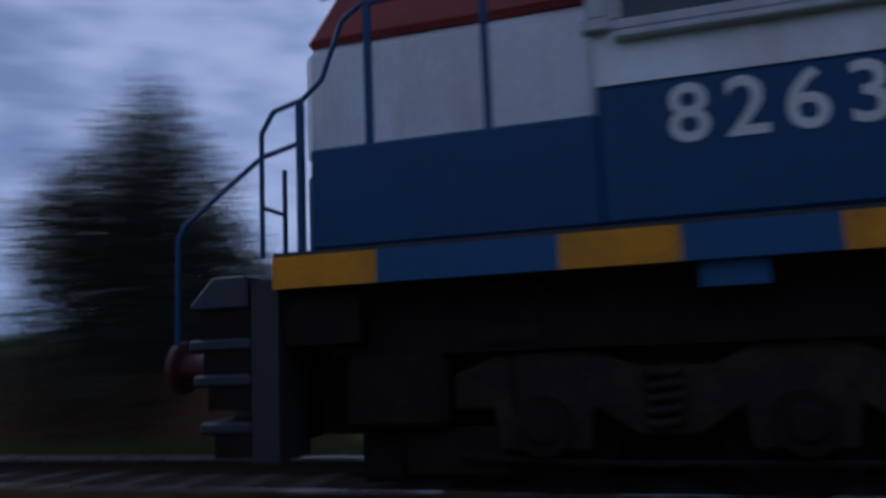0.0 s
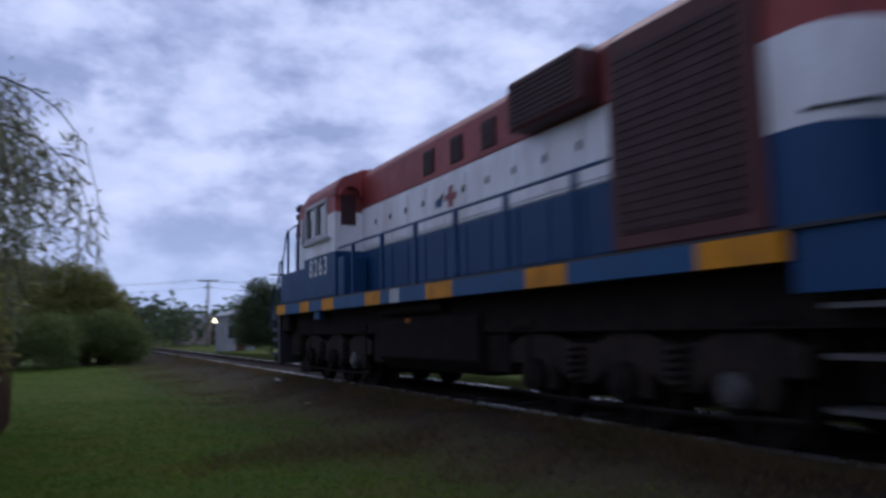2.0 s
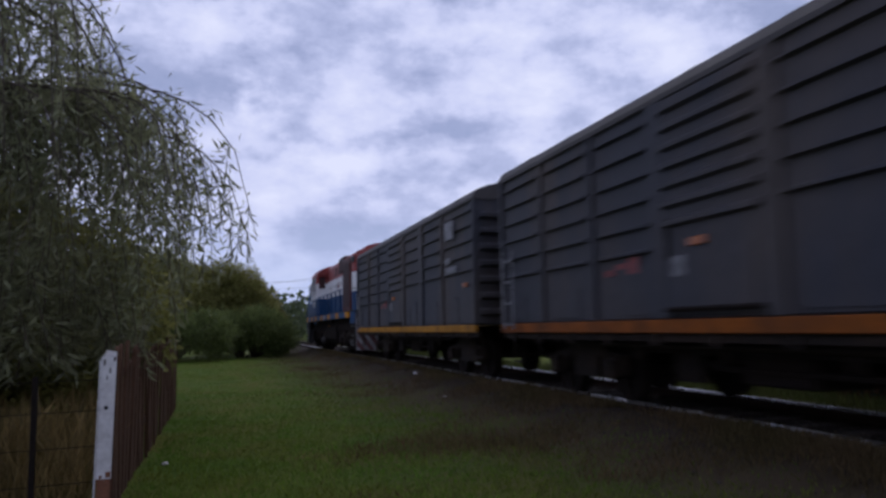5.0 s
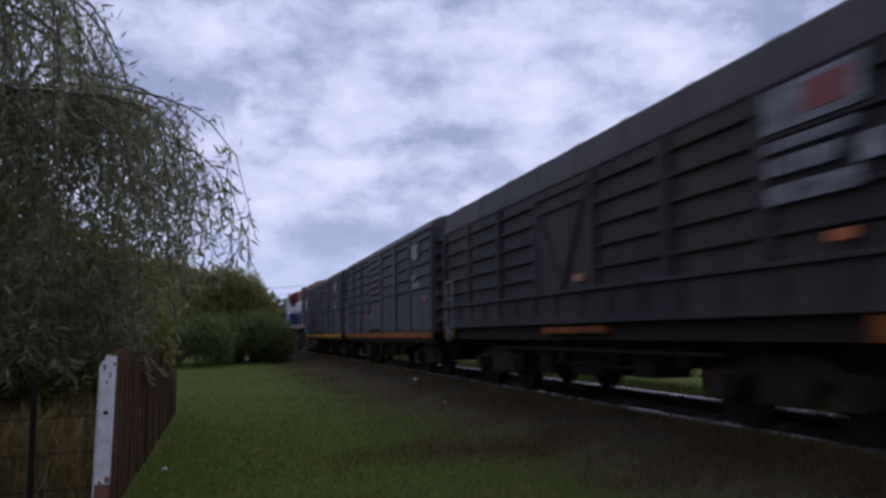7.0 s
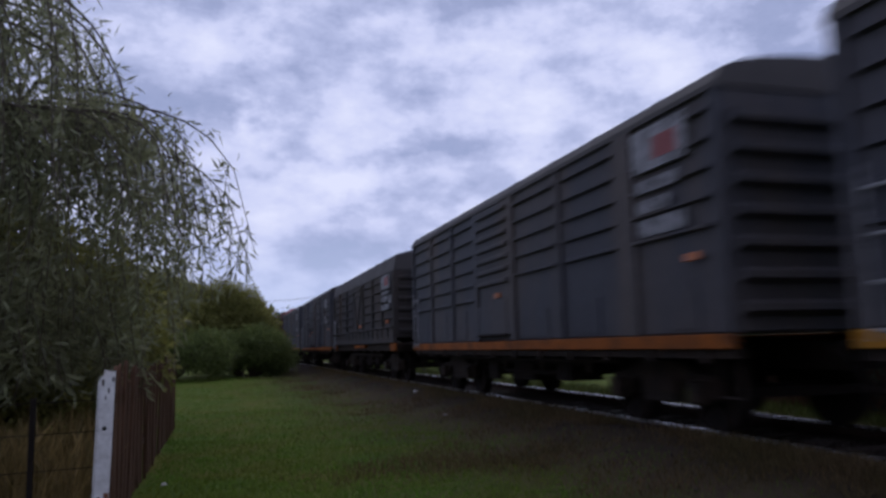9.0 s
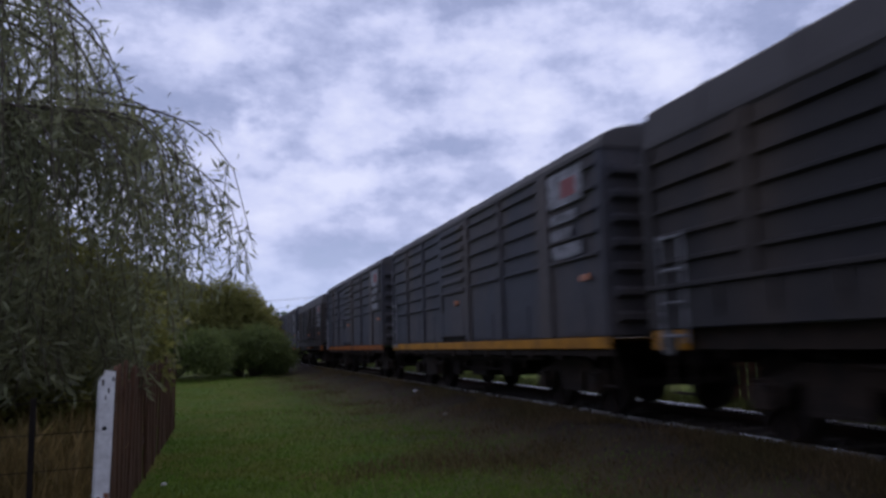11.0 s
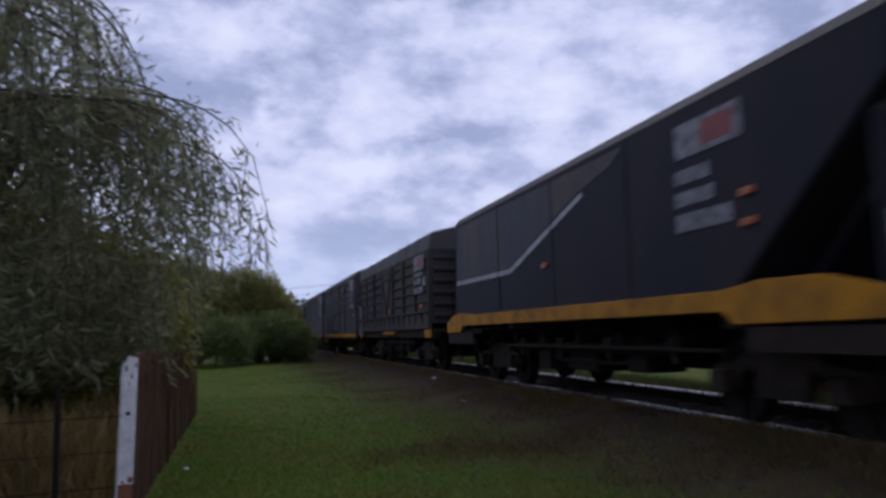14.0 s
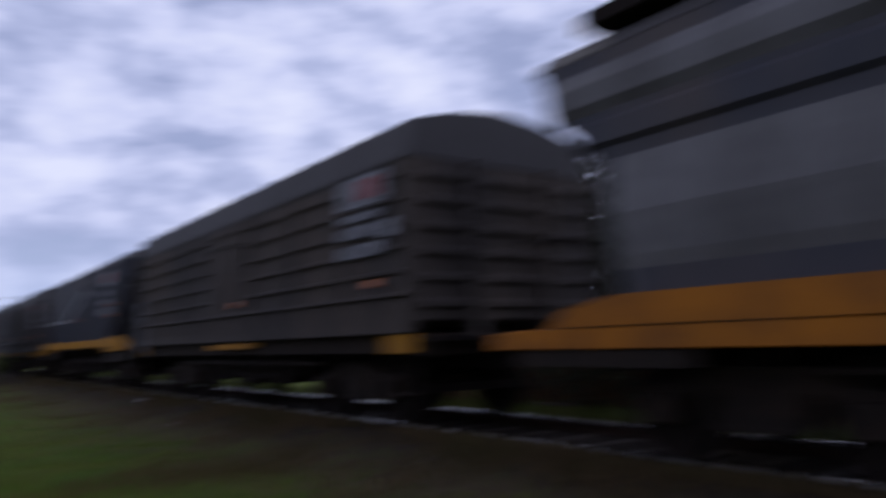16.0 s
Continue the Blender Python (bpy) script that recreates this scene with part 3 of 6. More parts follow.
def underframe(root, length, y_b=2.15, lead=0.0):
    boxes("centre_sill", RUNNING, root, (-0.25, 0.25, -length + 0.05, lead - 0.05, 0.70, 1.0))
    for y in np.linspace(1.0, length - 1.0, 9):
        boxes("cross_bearer", RUNNING, root, (-1.3, 1.3, -y - 0.06, -y + 0.06, 0.84, 1.0))
    for s in (-1, 1):
        bm = bmesh.new()
        pipe(bm, [(s * 1.1, -y_b - 1.4, 0.92), (s * 1.1, -length * 0.42, 0.55), (s * 1.1, -length * 0.58, 0.55), (s * 1.1, -length + y_b + 1.4, 0.92)], 0.035, 5)
        part("truss_rod", bm, RUNNING, root)
    bm = bmesh.new()
    bar(bm, (-0.75, -length * 0.42, 0.72), (-0.75, -length * 0.55, 0.72), 0.19, 14)
    part("air_reservoir", bm, RUNNING, root)
    boxes("brake_lever", RUNNING, root, (-1.15, -0.55, -length * 0.64, -length * 0.60, 0.45, 0.95))
    boxes("brake_gear", RUNNING, root, (-1.2, -1.1, -length * 0.40, -length * 0.36, 0.38, 0.95))
    boxes("brake_cylinder_box", RUNNING, root, (-1.1, -0.3, -length * 0.52, -length * 0.44, 0.40, 0.84), bevel=0.02)
    boxes("floor_beam", RUNNING, root, (-1.2, 1.2, -length + 4.0, -4.0, 0.70, 0.838))
    boxes("tool_box", RUNNING, root, (0.3, 1.1, -length * 0.5, -length * 0.38, 0.45, 0.95))
    wagon_bogie(root, -y_b)
    wagon_bogie(root, -(length - y_b))
    coupler(root, lead - 0.02, 1, 0.62)
    coupler(root, -length + 0.02, -1, 0.62)
    for y, d in ((lead - 0.02, 1), (-length + 0.02, -1)):
        bm = bmesh.new()
        pipe(bm, [(-0.42, y, 0.95), (-0.42, y + d * 0.22, 0.80), (-0.36, y + d * 0.40, 0.52), (-0.2, y + d * 0.55, 0.48)], 0.03, 6)
        part("brake_hose", bm, RUNNING, root, "hanging black brake hose")
        for s in (-1, 1):
            bm = bmesh.new()
            pipe(bm, [(s * 1.42, y - d * 0.12, 0.95), (s * 1.42, y - d * 0.12, 0.45), (s * 1.42, y - d * 0.50, 0.45), (s * 1.42, y - d * 0.50, 0.95)], 0.018, 5)
            part("stirrup_step", bm, CAST, root)
    for s in (-1, 1):
        bm = bmesh.new()
        pipe(bm, [(s * 1.28, -y_b - 0.6, 0.78), (s * 1.28, -length + y_b + 0.6, 0.78)], 0.028, 6)
        part("brake_pipe", bm, CAST, root)
        for y in np.linspace(length * 0.30, length * 0.70, 4):
            bm = bmesh.new()
            loft_x(bm, [(-y - 0.16, 0.92), (-y + 0.16, 0.92), (-y + 0.03, 0.60), (-y - 0.03, 0.60)], s * 1.2 - 0.02, s * 1.2 + 0.02)
            part("hanger", bm, CAST, root)


def boxcar(length, stripe, coat, label, marks, lead=0.0):
    """Covered wagon: ribbed steel sides, louvred door between posts, low arched roof."""
    root = new("freight_wagon")
    tagged(root, label, "freight wagon", "wagons of the train")
    w, z0, z1 = 1.55, 1.10, 3.65
    underframe(root, length, 2.15, lead)
    boxes("body", coat, root, (-w, w, -length, lead, z0, z1), bevel=0.02)
    for s in (-1, 1):
        boxes("sill", stripe, root, (s * (w + 0.03) - 0.03, s * (w + 0.03) + 0.03, -length, lead, 0.945, 1.095), label="painted side sill", bevel=0.008)
        boxes("sill_flange", CAST, root, (s * (w - 0.04) - 0.04, s * (w - 0.04) + 0.04, -length + 0.02, lead - 0.02, 0.85, 0.943))
        for y in np.linspace(0.5, length - 0.5, 12):
            boxes("sill_bracket", CAST, root, (s * (w + 0.02) - 0.015, s * (w + 0.02) + 0.015, -y - 0.05, -y + 0.05, 0.80, 0.942))
    bm = bmesh.new()
    loft(bm, arch(w + 0.05, z1 - 0.01, 3.99) + [(w + 0.05, z1 - 0.07), (-w - 0.05, z1 - 0.07)], -length - 0.03, lead + 0.03)
    part("roof", bm, TARP, root, "low arched grey roof")
    for y in np.linspace(1.2, length - 1.2, 8):
        bm = bmesh.new()
        top = arch(w + 0.05, z1, 4.005)
        loft(bm, top + [(x * 0.97, z - 0.03) for x, z in top[::-1]], -y - 0.03, -y + 0.03)
        part("roof_seam", bm, TARP, root)
    wide = 10.65 if marks else 8.75
    posts = [0.06 - lead, 1.75, 3.4, 5.0, 6.85, 8.75, 10.65, length - 0.06]
    rnd = random.Random(int(length * 100))
    for s in (-1, 1):
        for p in posts:
            k = 0.2 if p == wide else {5.0: 0.13, 6.85: 0.11}.get(p, 0.05)
            boxes("side_post", coat, root, (s * w - 0.055, s * w + 0.055, -p - k, -p + k, z0 + 0.01, z1 - 0.07))
        for a, b in zip(posts, posts[1:]):
            if a == 5.0:
                continue
            for k in range(6 if a < 5 else 5):
                bm = bmesh.new()
                rib(bm, s * w, -b + 0.16, -a - 0.16, 3.40 - k * 0.30, 0.065, 0.075)
                part("side_rib", bm, coat, root)
            # patched plates over the flat lower side
            for k in range(2):
                u = -a - 0.2 - rnd.uniform(0, 0.7)
                boxes("patch_plate", coat, root, (s * (w + 0.006) - 0.008, s * (w + 0.006) + 0.008, u - rnd.uniform(0.35, 0.7), u, z0 + 0.06, rnd.uniform(1.5, 1.75)))
    for s in (-1, 1):
        door = boxes("door", coat, root, (s * (w + 0.02) - 0.025, s * (w + 0.02) + 0.025, -6.75, -5.12, z0 + 0.05, z1 - 0.09), label="louvred sliding door")
        for k in range(7):
            bm = bmesh.new()
            rib(bm, s * (w + 0.045), -6.72, -5.16, 3.44 - k * 0.215, 0.06, 0.12)
            part("louvre", bm, coat, door)
        boxes("door_panel", coat, door, (s * (w + 0.05) - 0.008, s * (w + 0.05) + 0.008, -6.6, -5.28, 1.22, 1.82))
        bm = bmesh.new()
        bar(bm, (s * (w + 0.07), -6.7, 1.2), (s * (w + 0.07), -5.15, 1.2), 0.03)
        part("door_rail", bm, RUNNING, door)
        bm = bmesh.new()
        bar(bm, (s * (w + 0.075), -5.22, 1.75), (s * (w + 0.075), -5.22, 2.2), 0.018)
        part("door_bar", bm, CAST, door, "upright door handle bar")
    for y, d in ((lead, 1), (-length, -1)):
        for k in range(7):
            z = 1.35 + k * 0.32
            bm = bmesh.new()
            loft_x(bm, [(y - d * 0.01, z - 0.10), (y + d * 0.12, z - 0.04), (y + d * 0.12, z + 0.03), (y - d * 0.01, z + 0.08)], -w + 0.06, w - 0.06)
            part("end_rib", bm, coat, root)
    ladder(root, -w - 0.09, lead - 0.22, 1.0, 2.35)
    ladder(root, w + 0.09, -length + 0.64, 1.0, 2.35)
    if marks:
        boxes("logo_panel", MARK, root, (-w - 0.072, -w - 0.03, -12.0, -10.95, 3.0, 3.5), label="worn pale panel with a faded emblem")
        boxes("emblem", MARK_RED, root, (-w - 0.078, -w - 0.07, -11.85, -11.4, 3.1, 3.36), label="faded red emblem")
        lettering(root, -w - 0.066, -11.0, 2.90, ((5, 0.13, 0.15), (4, 0.13, 0.15), (7, 0.105, 0.2)))
    else:
        boxes("logo_panel", MARK, root, (-w - 0.072, -w - 0.03, -11.6, -11.0, 2.95, 3.35), label="worn pale panel")
        boxes("placard", MARK, root, (-w - 0.062, -w - 0.05, -5.5, -5.28, 1.56, 1.78), label="small pale placard")
        for k, (a, b) in enumerate(((3.7, 3.92), (3.98, 4.2), (4.26, 4.5))):
            boxes("faded_tag", MARK_RED, root, (-w - 0.018, -w + 0.01, -b, -a, 1.66 + 0.07 * (k % 2), 1.74 + 0.06 * k), label="faded red paint scrawl")
        lettering(root, -w - 0.066, -11.0, 2.55, ((3, 0.11, 0.13), (6, 0.11, 0.15)))
    for y in (5.75 if not marks else 6.2, length - 0.55):
        boxes("reflector", REFLECT, root, (-w - 0.085, -w - 0.05, -y - 0.12, -y + 0.12, 1.86, 1.95), label="orange reflector strip", bevel=0.01)
    return root


def gable_wagon(length, label, tag_yellow, coat=GRIME):
    """Slat-sided wagon with a raised, peaked load cover, braced doors and a deep trussed sole bar."""
    root = new("freight_wagon")
    tagged(root, label, "freight wagon", "wagons of the train")
    w, z0, z1, top = 1.52, 1.30, 3.27, 4.0
    underframe(root, length)
    boxes("body", coat, root, (-w, w, -length, 0, z0, z1), bevel=0.02)
    for s in (-1, 1):
        boxes("sole_bar", coat, root, (s * (w + 0.03) - 0.05, s * (w + 0.03) + 0.05, -length, 0, 1.16, 1.59), label="deep grimy sole bar", bevel=0.01)
        boxes("ledge", coat, root, (s * (w + 0.05) - 0.09, s * (w + 0.05) + 0.09, -length, 0, 1.592, 1.64), label="worn ledge below the slats", bevel=0.008)
        boxes("floor_flange", CAST, root, (s * (w - 0.12) - 0.05, s * (w - 0.12) + 0.05, -length + 0.02, -0.02, 0.93, 1.158))
    for s in (-1, 1):
        for y in np.arange(0.5, length, 0.78):
            bm = bmesh.new()
            loft(bm, [(s * (w + 0.07), 1.19), (s * (w + 0.12), 1.42), (s * (w + 0.12), 1.588), (s * (w + 0.07), 1.588)], -y - 0.035, -y + 0.035)
            part("gusset", bm, coat, root)
    bm = bmesh.new()
    loft(bm, [(-w - 0.03, z1 - 0.03), (-w - 0.03, z1 + 0.04), (-w + 0.05, top - 0.27), (-0.75, top - 0.09), (0, top), (0.75, top - 0.09), (w - 0.05, top - 0.27), (w + 0.03, z1 + 0.04), (w + 0.03, z1 - 0.03)], -length - 0.02, 0.02)
    part("roof", bm, TARP, root, "dull grey-brown peaked cover", 0.03)
    for y in np.arange(1.1, length - 0.4, 1.35):
        bm = bmesh.new()
        loft(bm, [(-w - 0.042, z1 + 0.02), (-w + 0.04, top - 0.26), (-0.75, top - 0.08), (0, top + 0.01), (0.75, top - 0.08), (w - 0.04, top - 0.26), (w + 0.042, z1 + 0.02)], -y - 0.025, -y + 0.025)
        part("roof_hoop", bm, TARP, root)
    DOOR = (5.2, 7.05)
    posts = [0.06, 1.75, 3.5, 5.2, 7.05, 8.8, 10.4, length - 0.06]
    for s in (-1, 1):
        for p in posts:
            boxes("side_post", coat, root, (s * w - 0.07, s * w + 0.07, -p - 0.07, -p + 0.07, 1.642, z1 - 0.03))
        for a, b in zip(posts, posts[1:]):
            if a == DOOR[0]:
                continue
            for k in range(5):
                bm = bmesh.new()
                rib(bm, s * w, -b + 0.12, -a - 0.12, 3.06 - k * 0.29, 0.065, 0.085)
                part("side_slat", bm, coat, root)
    for s in (-1, 1):
        door = boxes("door", coat, root, (s * (w + 0.03) - 0.02, s * (w + 0.03) + 0.02, -7.0, -5.25, 1.642, z1 - 0.05), label="door with diagonal braces")
        for a, b in (((-5.3, 3.05), (-6.1, 1.7)), ((-6.15, 1.7), (-6.95, 3.05)), ((-5.3, 3.12), (-6.95, 3.12)), ((-5.3, 2.9), (-6.95, 2.9))):
            bm = bmesh.new()
            bar(bm, (s * (w + 0.06), *a), (s * (w + 0.06), *b), 0.05, 4)
            part("brace", bm, coat, door)
    for y, d in ((0, 1), (-length, -1)):
        for k in range(6):
            z = 1.5 + k * 0.31
            bm = bmesh.new()
            loft_x(bm, [(y - d * 0.01, z - 0.08), (y + d * 0.07, z - 0.03), (y + d * 0.07, z + 0.03), (y - d * 0.01, z + 0.08)], -w + 0.1, w - 0.1)
            part("end_rib", bm, coat, root)
        for x in (-0.62, 0.62):
            boxes("end_post", coat, root, (x - 0.08, x + 0.08, min(y, y + d * 0.13), max(y, y + d * 0.13), 1.0, z1))
        boxes("end_step", RUNNING, root, (-1.4, 1.4, min(y, y + d * 0.35), max(y, y + d * 0.35), 1.06, 1.12))
    for y, d in ((0, 1), (-length, -1)):
        lo, hi = sorted((y - d * 0.1, y + d * 0.06))
        boxes("headstock", CAST, root, (-1.45, 1.45, lo, hi, 0.90, 1.15), label="worn headstock")
        lo, hi = sorted((y - d * 0.01, y - d * 0.62))
        boxes("headstock_side", STRIPE if tag_yellow else RUSTY, root, (-1.56, -1.5, lo, hi, 0.93, 1.15), label="worn headstock side")
    boxes("brake_platform", STRIPE if tag_yellow else RUSTY, root, (-1.56, -1.36, -7.3, -5.3, 1.03, 1.12), label="rusty yellow step board")
    bm = bmesh.new()
    bar(bm, (-1.55, -0.35, 1.02), (-1.60, -0.35, 1.02), 0.15, 18)
    bar(bm, (-1.60, -0.35, 1.02), (-1.63, -0.35, 1.02), 0.06, 10)
    part("hand_brake_wheel", bm, HUB, root, "pale hand brake wheel")
    ladder(root, -w - 0.09, -0.3, 1.0, 2.2)
    boxes("logo_panel", MARK, root, (-w - 0.085, -w - 0.03, -11.6, -10.5, 2.80, 3.2), label="white panel with a red emblem")
    boxes("emblem", MARK_RED, root, (-w - 0.092, -w - 0.084, -11.5, -11.0, 2.88, 3.14), label="red emblem")
    lettering(root, -w - 0.078, -10.5, 2.72, ((8, 0.10, 0.10), (5, 0.13, 0.16), (7, 0.115, 0.17)))
    boxes("notice", MARK, root, (-w - 0.078, -w - 0.05, -11.82, -11.5, 2.34, 2.56), label="small pale notice")
    for y in (6.7, 11.3):
        boxes("reflector", REFLECT, root, (-w - 0.10, -w - 0.06, -y - 0.13, -y + 0.13, 1.74, 1.84), label="orange reflector strip", bevel=0.01)
    return root


def hopper(length, coat, label, line):
    """Bulk hopper: smooth tall sides cut away aslant over open end platforms, yellow sill."""
    root = new("hopper_wagon")
    tagged(root, label, "hopper wagon", "wagons of the train")
    w, top = 1.55, 3.52
    underframe(root, length)
    if line:
        side = [(-0.66, top), (-length + 0.1, top), (-length + 0.14, 3.0), (-length + 2.1, 1.44), (-length + 2.1, 1.22), (-0.5, 1.22)]
    else:
        side = [(-0.45, top), (-length + 0.45, top), (-length + 0.65, 3.0), (-length + 1.2, 2.4), (-length + 1.4, 1.32), (-1.4, 1.32), (-1.15, 2.4), (-1.0, 2.68), (-0.62, 3.0)]
    bm = bmesh.new()
    loft_x(bm, side, -w, w)
    part("body", bm, coat, root, "", 0.03)
    bm = bmesh.new()
    front = 0.63 if line else 0.42
    loft(bm, [(-w - 0.005, top - 0.02), (-w + 0.10, top + 0.13), (-w + 0.45, top + 0.22), (w - 0.45, top + 0.22), (w - 0.10, top + 0.13), (w + 0.005, top - 0.02)], -length + 0.1, -front)
    part("roof", bm, TARP, root, "flat roof with chamfered edges")
    boxes("roof_walk", RUNNING, root, (-0.35, 0.35, -length + 0.3, -front - 0.1, top + 0.24, top + 0.30), label="dark roof walkway")
    if not line:
        boxes("roof_ledge", RUNNING, root, (-w - 0.02, w + 0.02, -length + 0.9, -1.0, top + 0.225, top + 0.36), label="dark hatch ledge along the roof")
    for y, d in ((-1.0 if line else -1.5, 1), (-length + 0.44, -1)):
        lo, hi = sorted((y, y + d * 0.06))
        boxes("end_panel", TARP, root, (-w + 0.1, w - 0.1, lo, hi, 2.75, top - 0.03), label="grey upper end panel")
        lo, hi = sorted((y, y + d * 0.1))
        for x in (-1.4, -0.5, 0.5, 1.4):
            boxes("end_post", coat, root, (x - 0.06, x + 0.06, lo, hi, 1.11, 2.748))
        for x in (-0.95, 0.95):
            bm = bmesh.new()
            bar(bm, (x, y, 2.7), (x, y - d * 1.6, 1.2), 0.05)
            part("end_brace", bm, coat, root)
    for s in (-1, 1):
        for y in (3.6, 6.2, 8.6):
            boxes("side_seam", coat, root, (s * w - 0.012, s * w + 0.012, -y - 0.03, -y + 0.03, 1.45, top - 0.05))
    for s in (-1, 1):
        bm = bmesh.new()
        if line:
            loft_x(bm, [(-0.05, 1.04), (-0.05, 1.28), (-0.5, 1.42), (-1.2, 1.47), (-2.1, 1.41), (-length + 2.3, 1.41), (-length + 1.7, 1.48), (-length + 0.9, 1.47), (-length + 0.3, 1.34), (-length + 0.02, 1.30), (-length + 0.02, 1.08), (-length + 2.1, 1.06), (-length + 2.3, 1.19), (-1.3, 1.19), (-1.1, 1.04)], s * (w + 0.05) - 0.035, s * (w + 0.05) + 0.035)
        else:
            loft_x(bm, [(0.30, 0.95), (0.30, 1.10), (-0.1, 1.13), (-length + 0.1, 1.13), (-length, 1.10), (-length, 0.95)], s * (w + 0.05) - 0.035, s * (w + 0.05) + 0.035)
        part("sill", bm, STRIPE if line else AMBER, root, "yellow side sill, deeper over the bogies", 0.01)
        for y, d in ((-0.05, -1), (-length + 0.05, 1)):
            lo, hi = sorted((y, y + d * 1.9))
            boxes("bolster_fascia", CAST, root, (s * (w + 0.02) - 0.03, s * (w + 0.02) + 0.03, lo, hi, 0.80, 0.94 if not line else 1.035), label="worn grey fascia over the bogie")
    boxes("end_platform", RUNNING, root, (-w, w, -2.4, -0.05, 1.02, 1.10))
    boxes("end_platform", RUNNING, root, (-w, w, -length + 0.05, -length + 2.4, 1.02, 1.10))
    for y in (length * 0.36, length * 0.5, length * 0.64):
        bm = bmesh.new()
        loft(bm, [(-1.2, 1.2), (1.2, 1.2), (0.5, 0.5), (-0.5, 0.5)], -y - 0.65, -y + 0.65)
        part("discharge_chute", bm, RUNNING, root)
    for y, d in ((-0.1, 1), (-length + 0.1, -1)):
        bm = bmesh.new()
        pipe(bm, [(-1.5, y, 1.1), (-1.5, y, 2.0), (-0.5, y, 2.0), (-0.5, y, 1.1)], 0.02)
        part("platform_rail", bm, RUNNING, root)
        bm = bmesh.new()
        bar(bm, (0.6, y, 1.9), (0.6, y + d * 0.05, 1.9), 0.28, 16)
        part("hand_brake_wheel", bm, RUNNING, root)
    ladder(root, -w + 0.1, -length + 0.3, 1.15, 1.95, 0.4)
    if line:
        bm = bmesh.new()
        loft_x(bm, [(-0.72, 2.20), (-4.22, 2.19), (-7.3, 3.04), (-7.38, 2.97), (-4.3, 2.10), (-0.72, 2.11)], -w - 0.012, -w + 0.01)
        part("painted_line", bm, LINE, root, "white painted angled line")
        bm = bmesh.new()
        loft_x(bm, [(-0.86, 3.42), (-0.74, 2.22), (-4.2, 2.21), (-7.15, 3.05), (-8.2, 3.22), (-8.6, 3.42)], -w - 0.006, -w + 0.01)
        part("upper_panel", bm, CHARCOAL, root, "faded grey upper side paint")
        boxes("logo_panel", MARK, root, (-w - 0.012, -w + 0.01, -10.95, -9.8, 2.93, 3.32), label="white panel with a red emblem")
        boxes("emblem", MARK_RED, root, (-w - 0.018, -w - 0.01, -10.85, -10.3, 3.0, 3.26), label="red emblem")
        lettering(root, -w - 0.008, -9.75, 2.80, ((4, 0.13, 0.16), (4, 0.14, 0.16), (6, 0.13, 0.2)))
    else:
        for s in (-1, 1):
            # Light and dark bands of the rounded side are put into the panel colours.
            bm = bmesh.new()
            loft(bm, [(s * (w - 0.04), 1.36), (s * (w + 0.02), 1.7), (s * (w + 0.05), 2.05), (s * (w + 0.01), 2.45), (s * (w - 0.01), 2.6)], -length + 1.3, -1.28)
            part("lower_panel", bm, SHEEN_PANEL, root, "bulged lower side, grey paled for sky sheen")
            bm = bmesh.new()
            loft(bm, [(s * (w - 0.02), 2.62), (s * (w + 0.05), 2.68), (s * (w + 0.05), 2.86), (s * (w - 0.02), 2.92)], -length + 1.0, -0.95)
            part("belt_rail", bm, coat, root, "dark belt rail")
            bm = bmesh.new()
            loft(bm, [(s * (w - 0.02), 2.93), (s * (w + 0.05), 3.05), (s * (w + 0.06), 3.22), (s * (w - 0.02), 3.42)], -length + 0.6, -0.62)
            part("upper_panel", bm, SHEEN_PANEL, root, "upper side panel, grey paled for sky sheen")
            bm = bmesh.new()
            loft_x(bm, [(-0.55, 1.14), (-0.7, 1.28), (-1.25, 1.39), (-length + 1.3, 1.39), (-length + 0.7, 1.28), (-length + 0.55, 1.14)], s * (w + 0.06) - 0.035, s * (w + 0.06) + 0.035)
            part("deep_sill", bm, AMBER, root, "deep yellow-orange sill")
    for y, z in ((5.9, 2.06), (11.0, 2.02), (11.0, 2.32)):
        boxes("reflector", REFLECT, root, (-w - 0.05, -w + 0.01, -y - 0.08, -y + 0.08, z, z + 0.08), label="orange reflector", bevel=0.01)
    return root


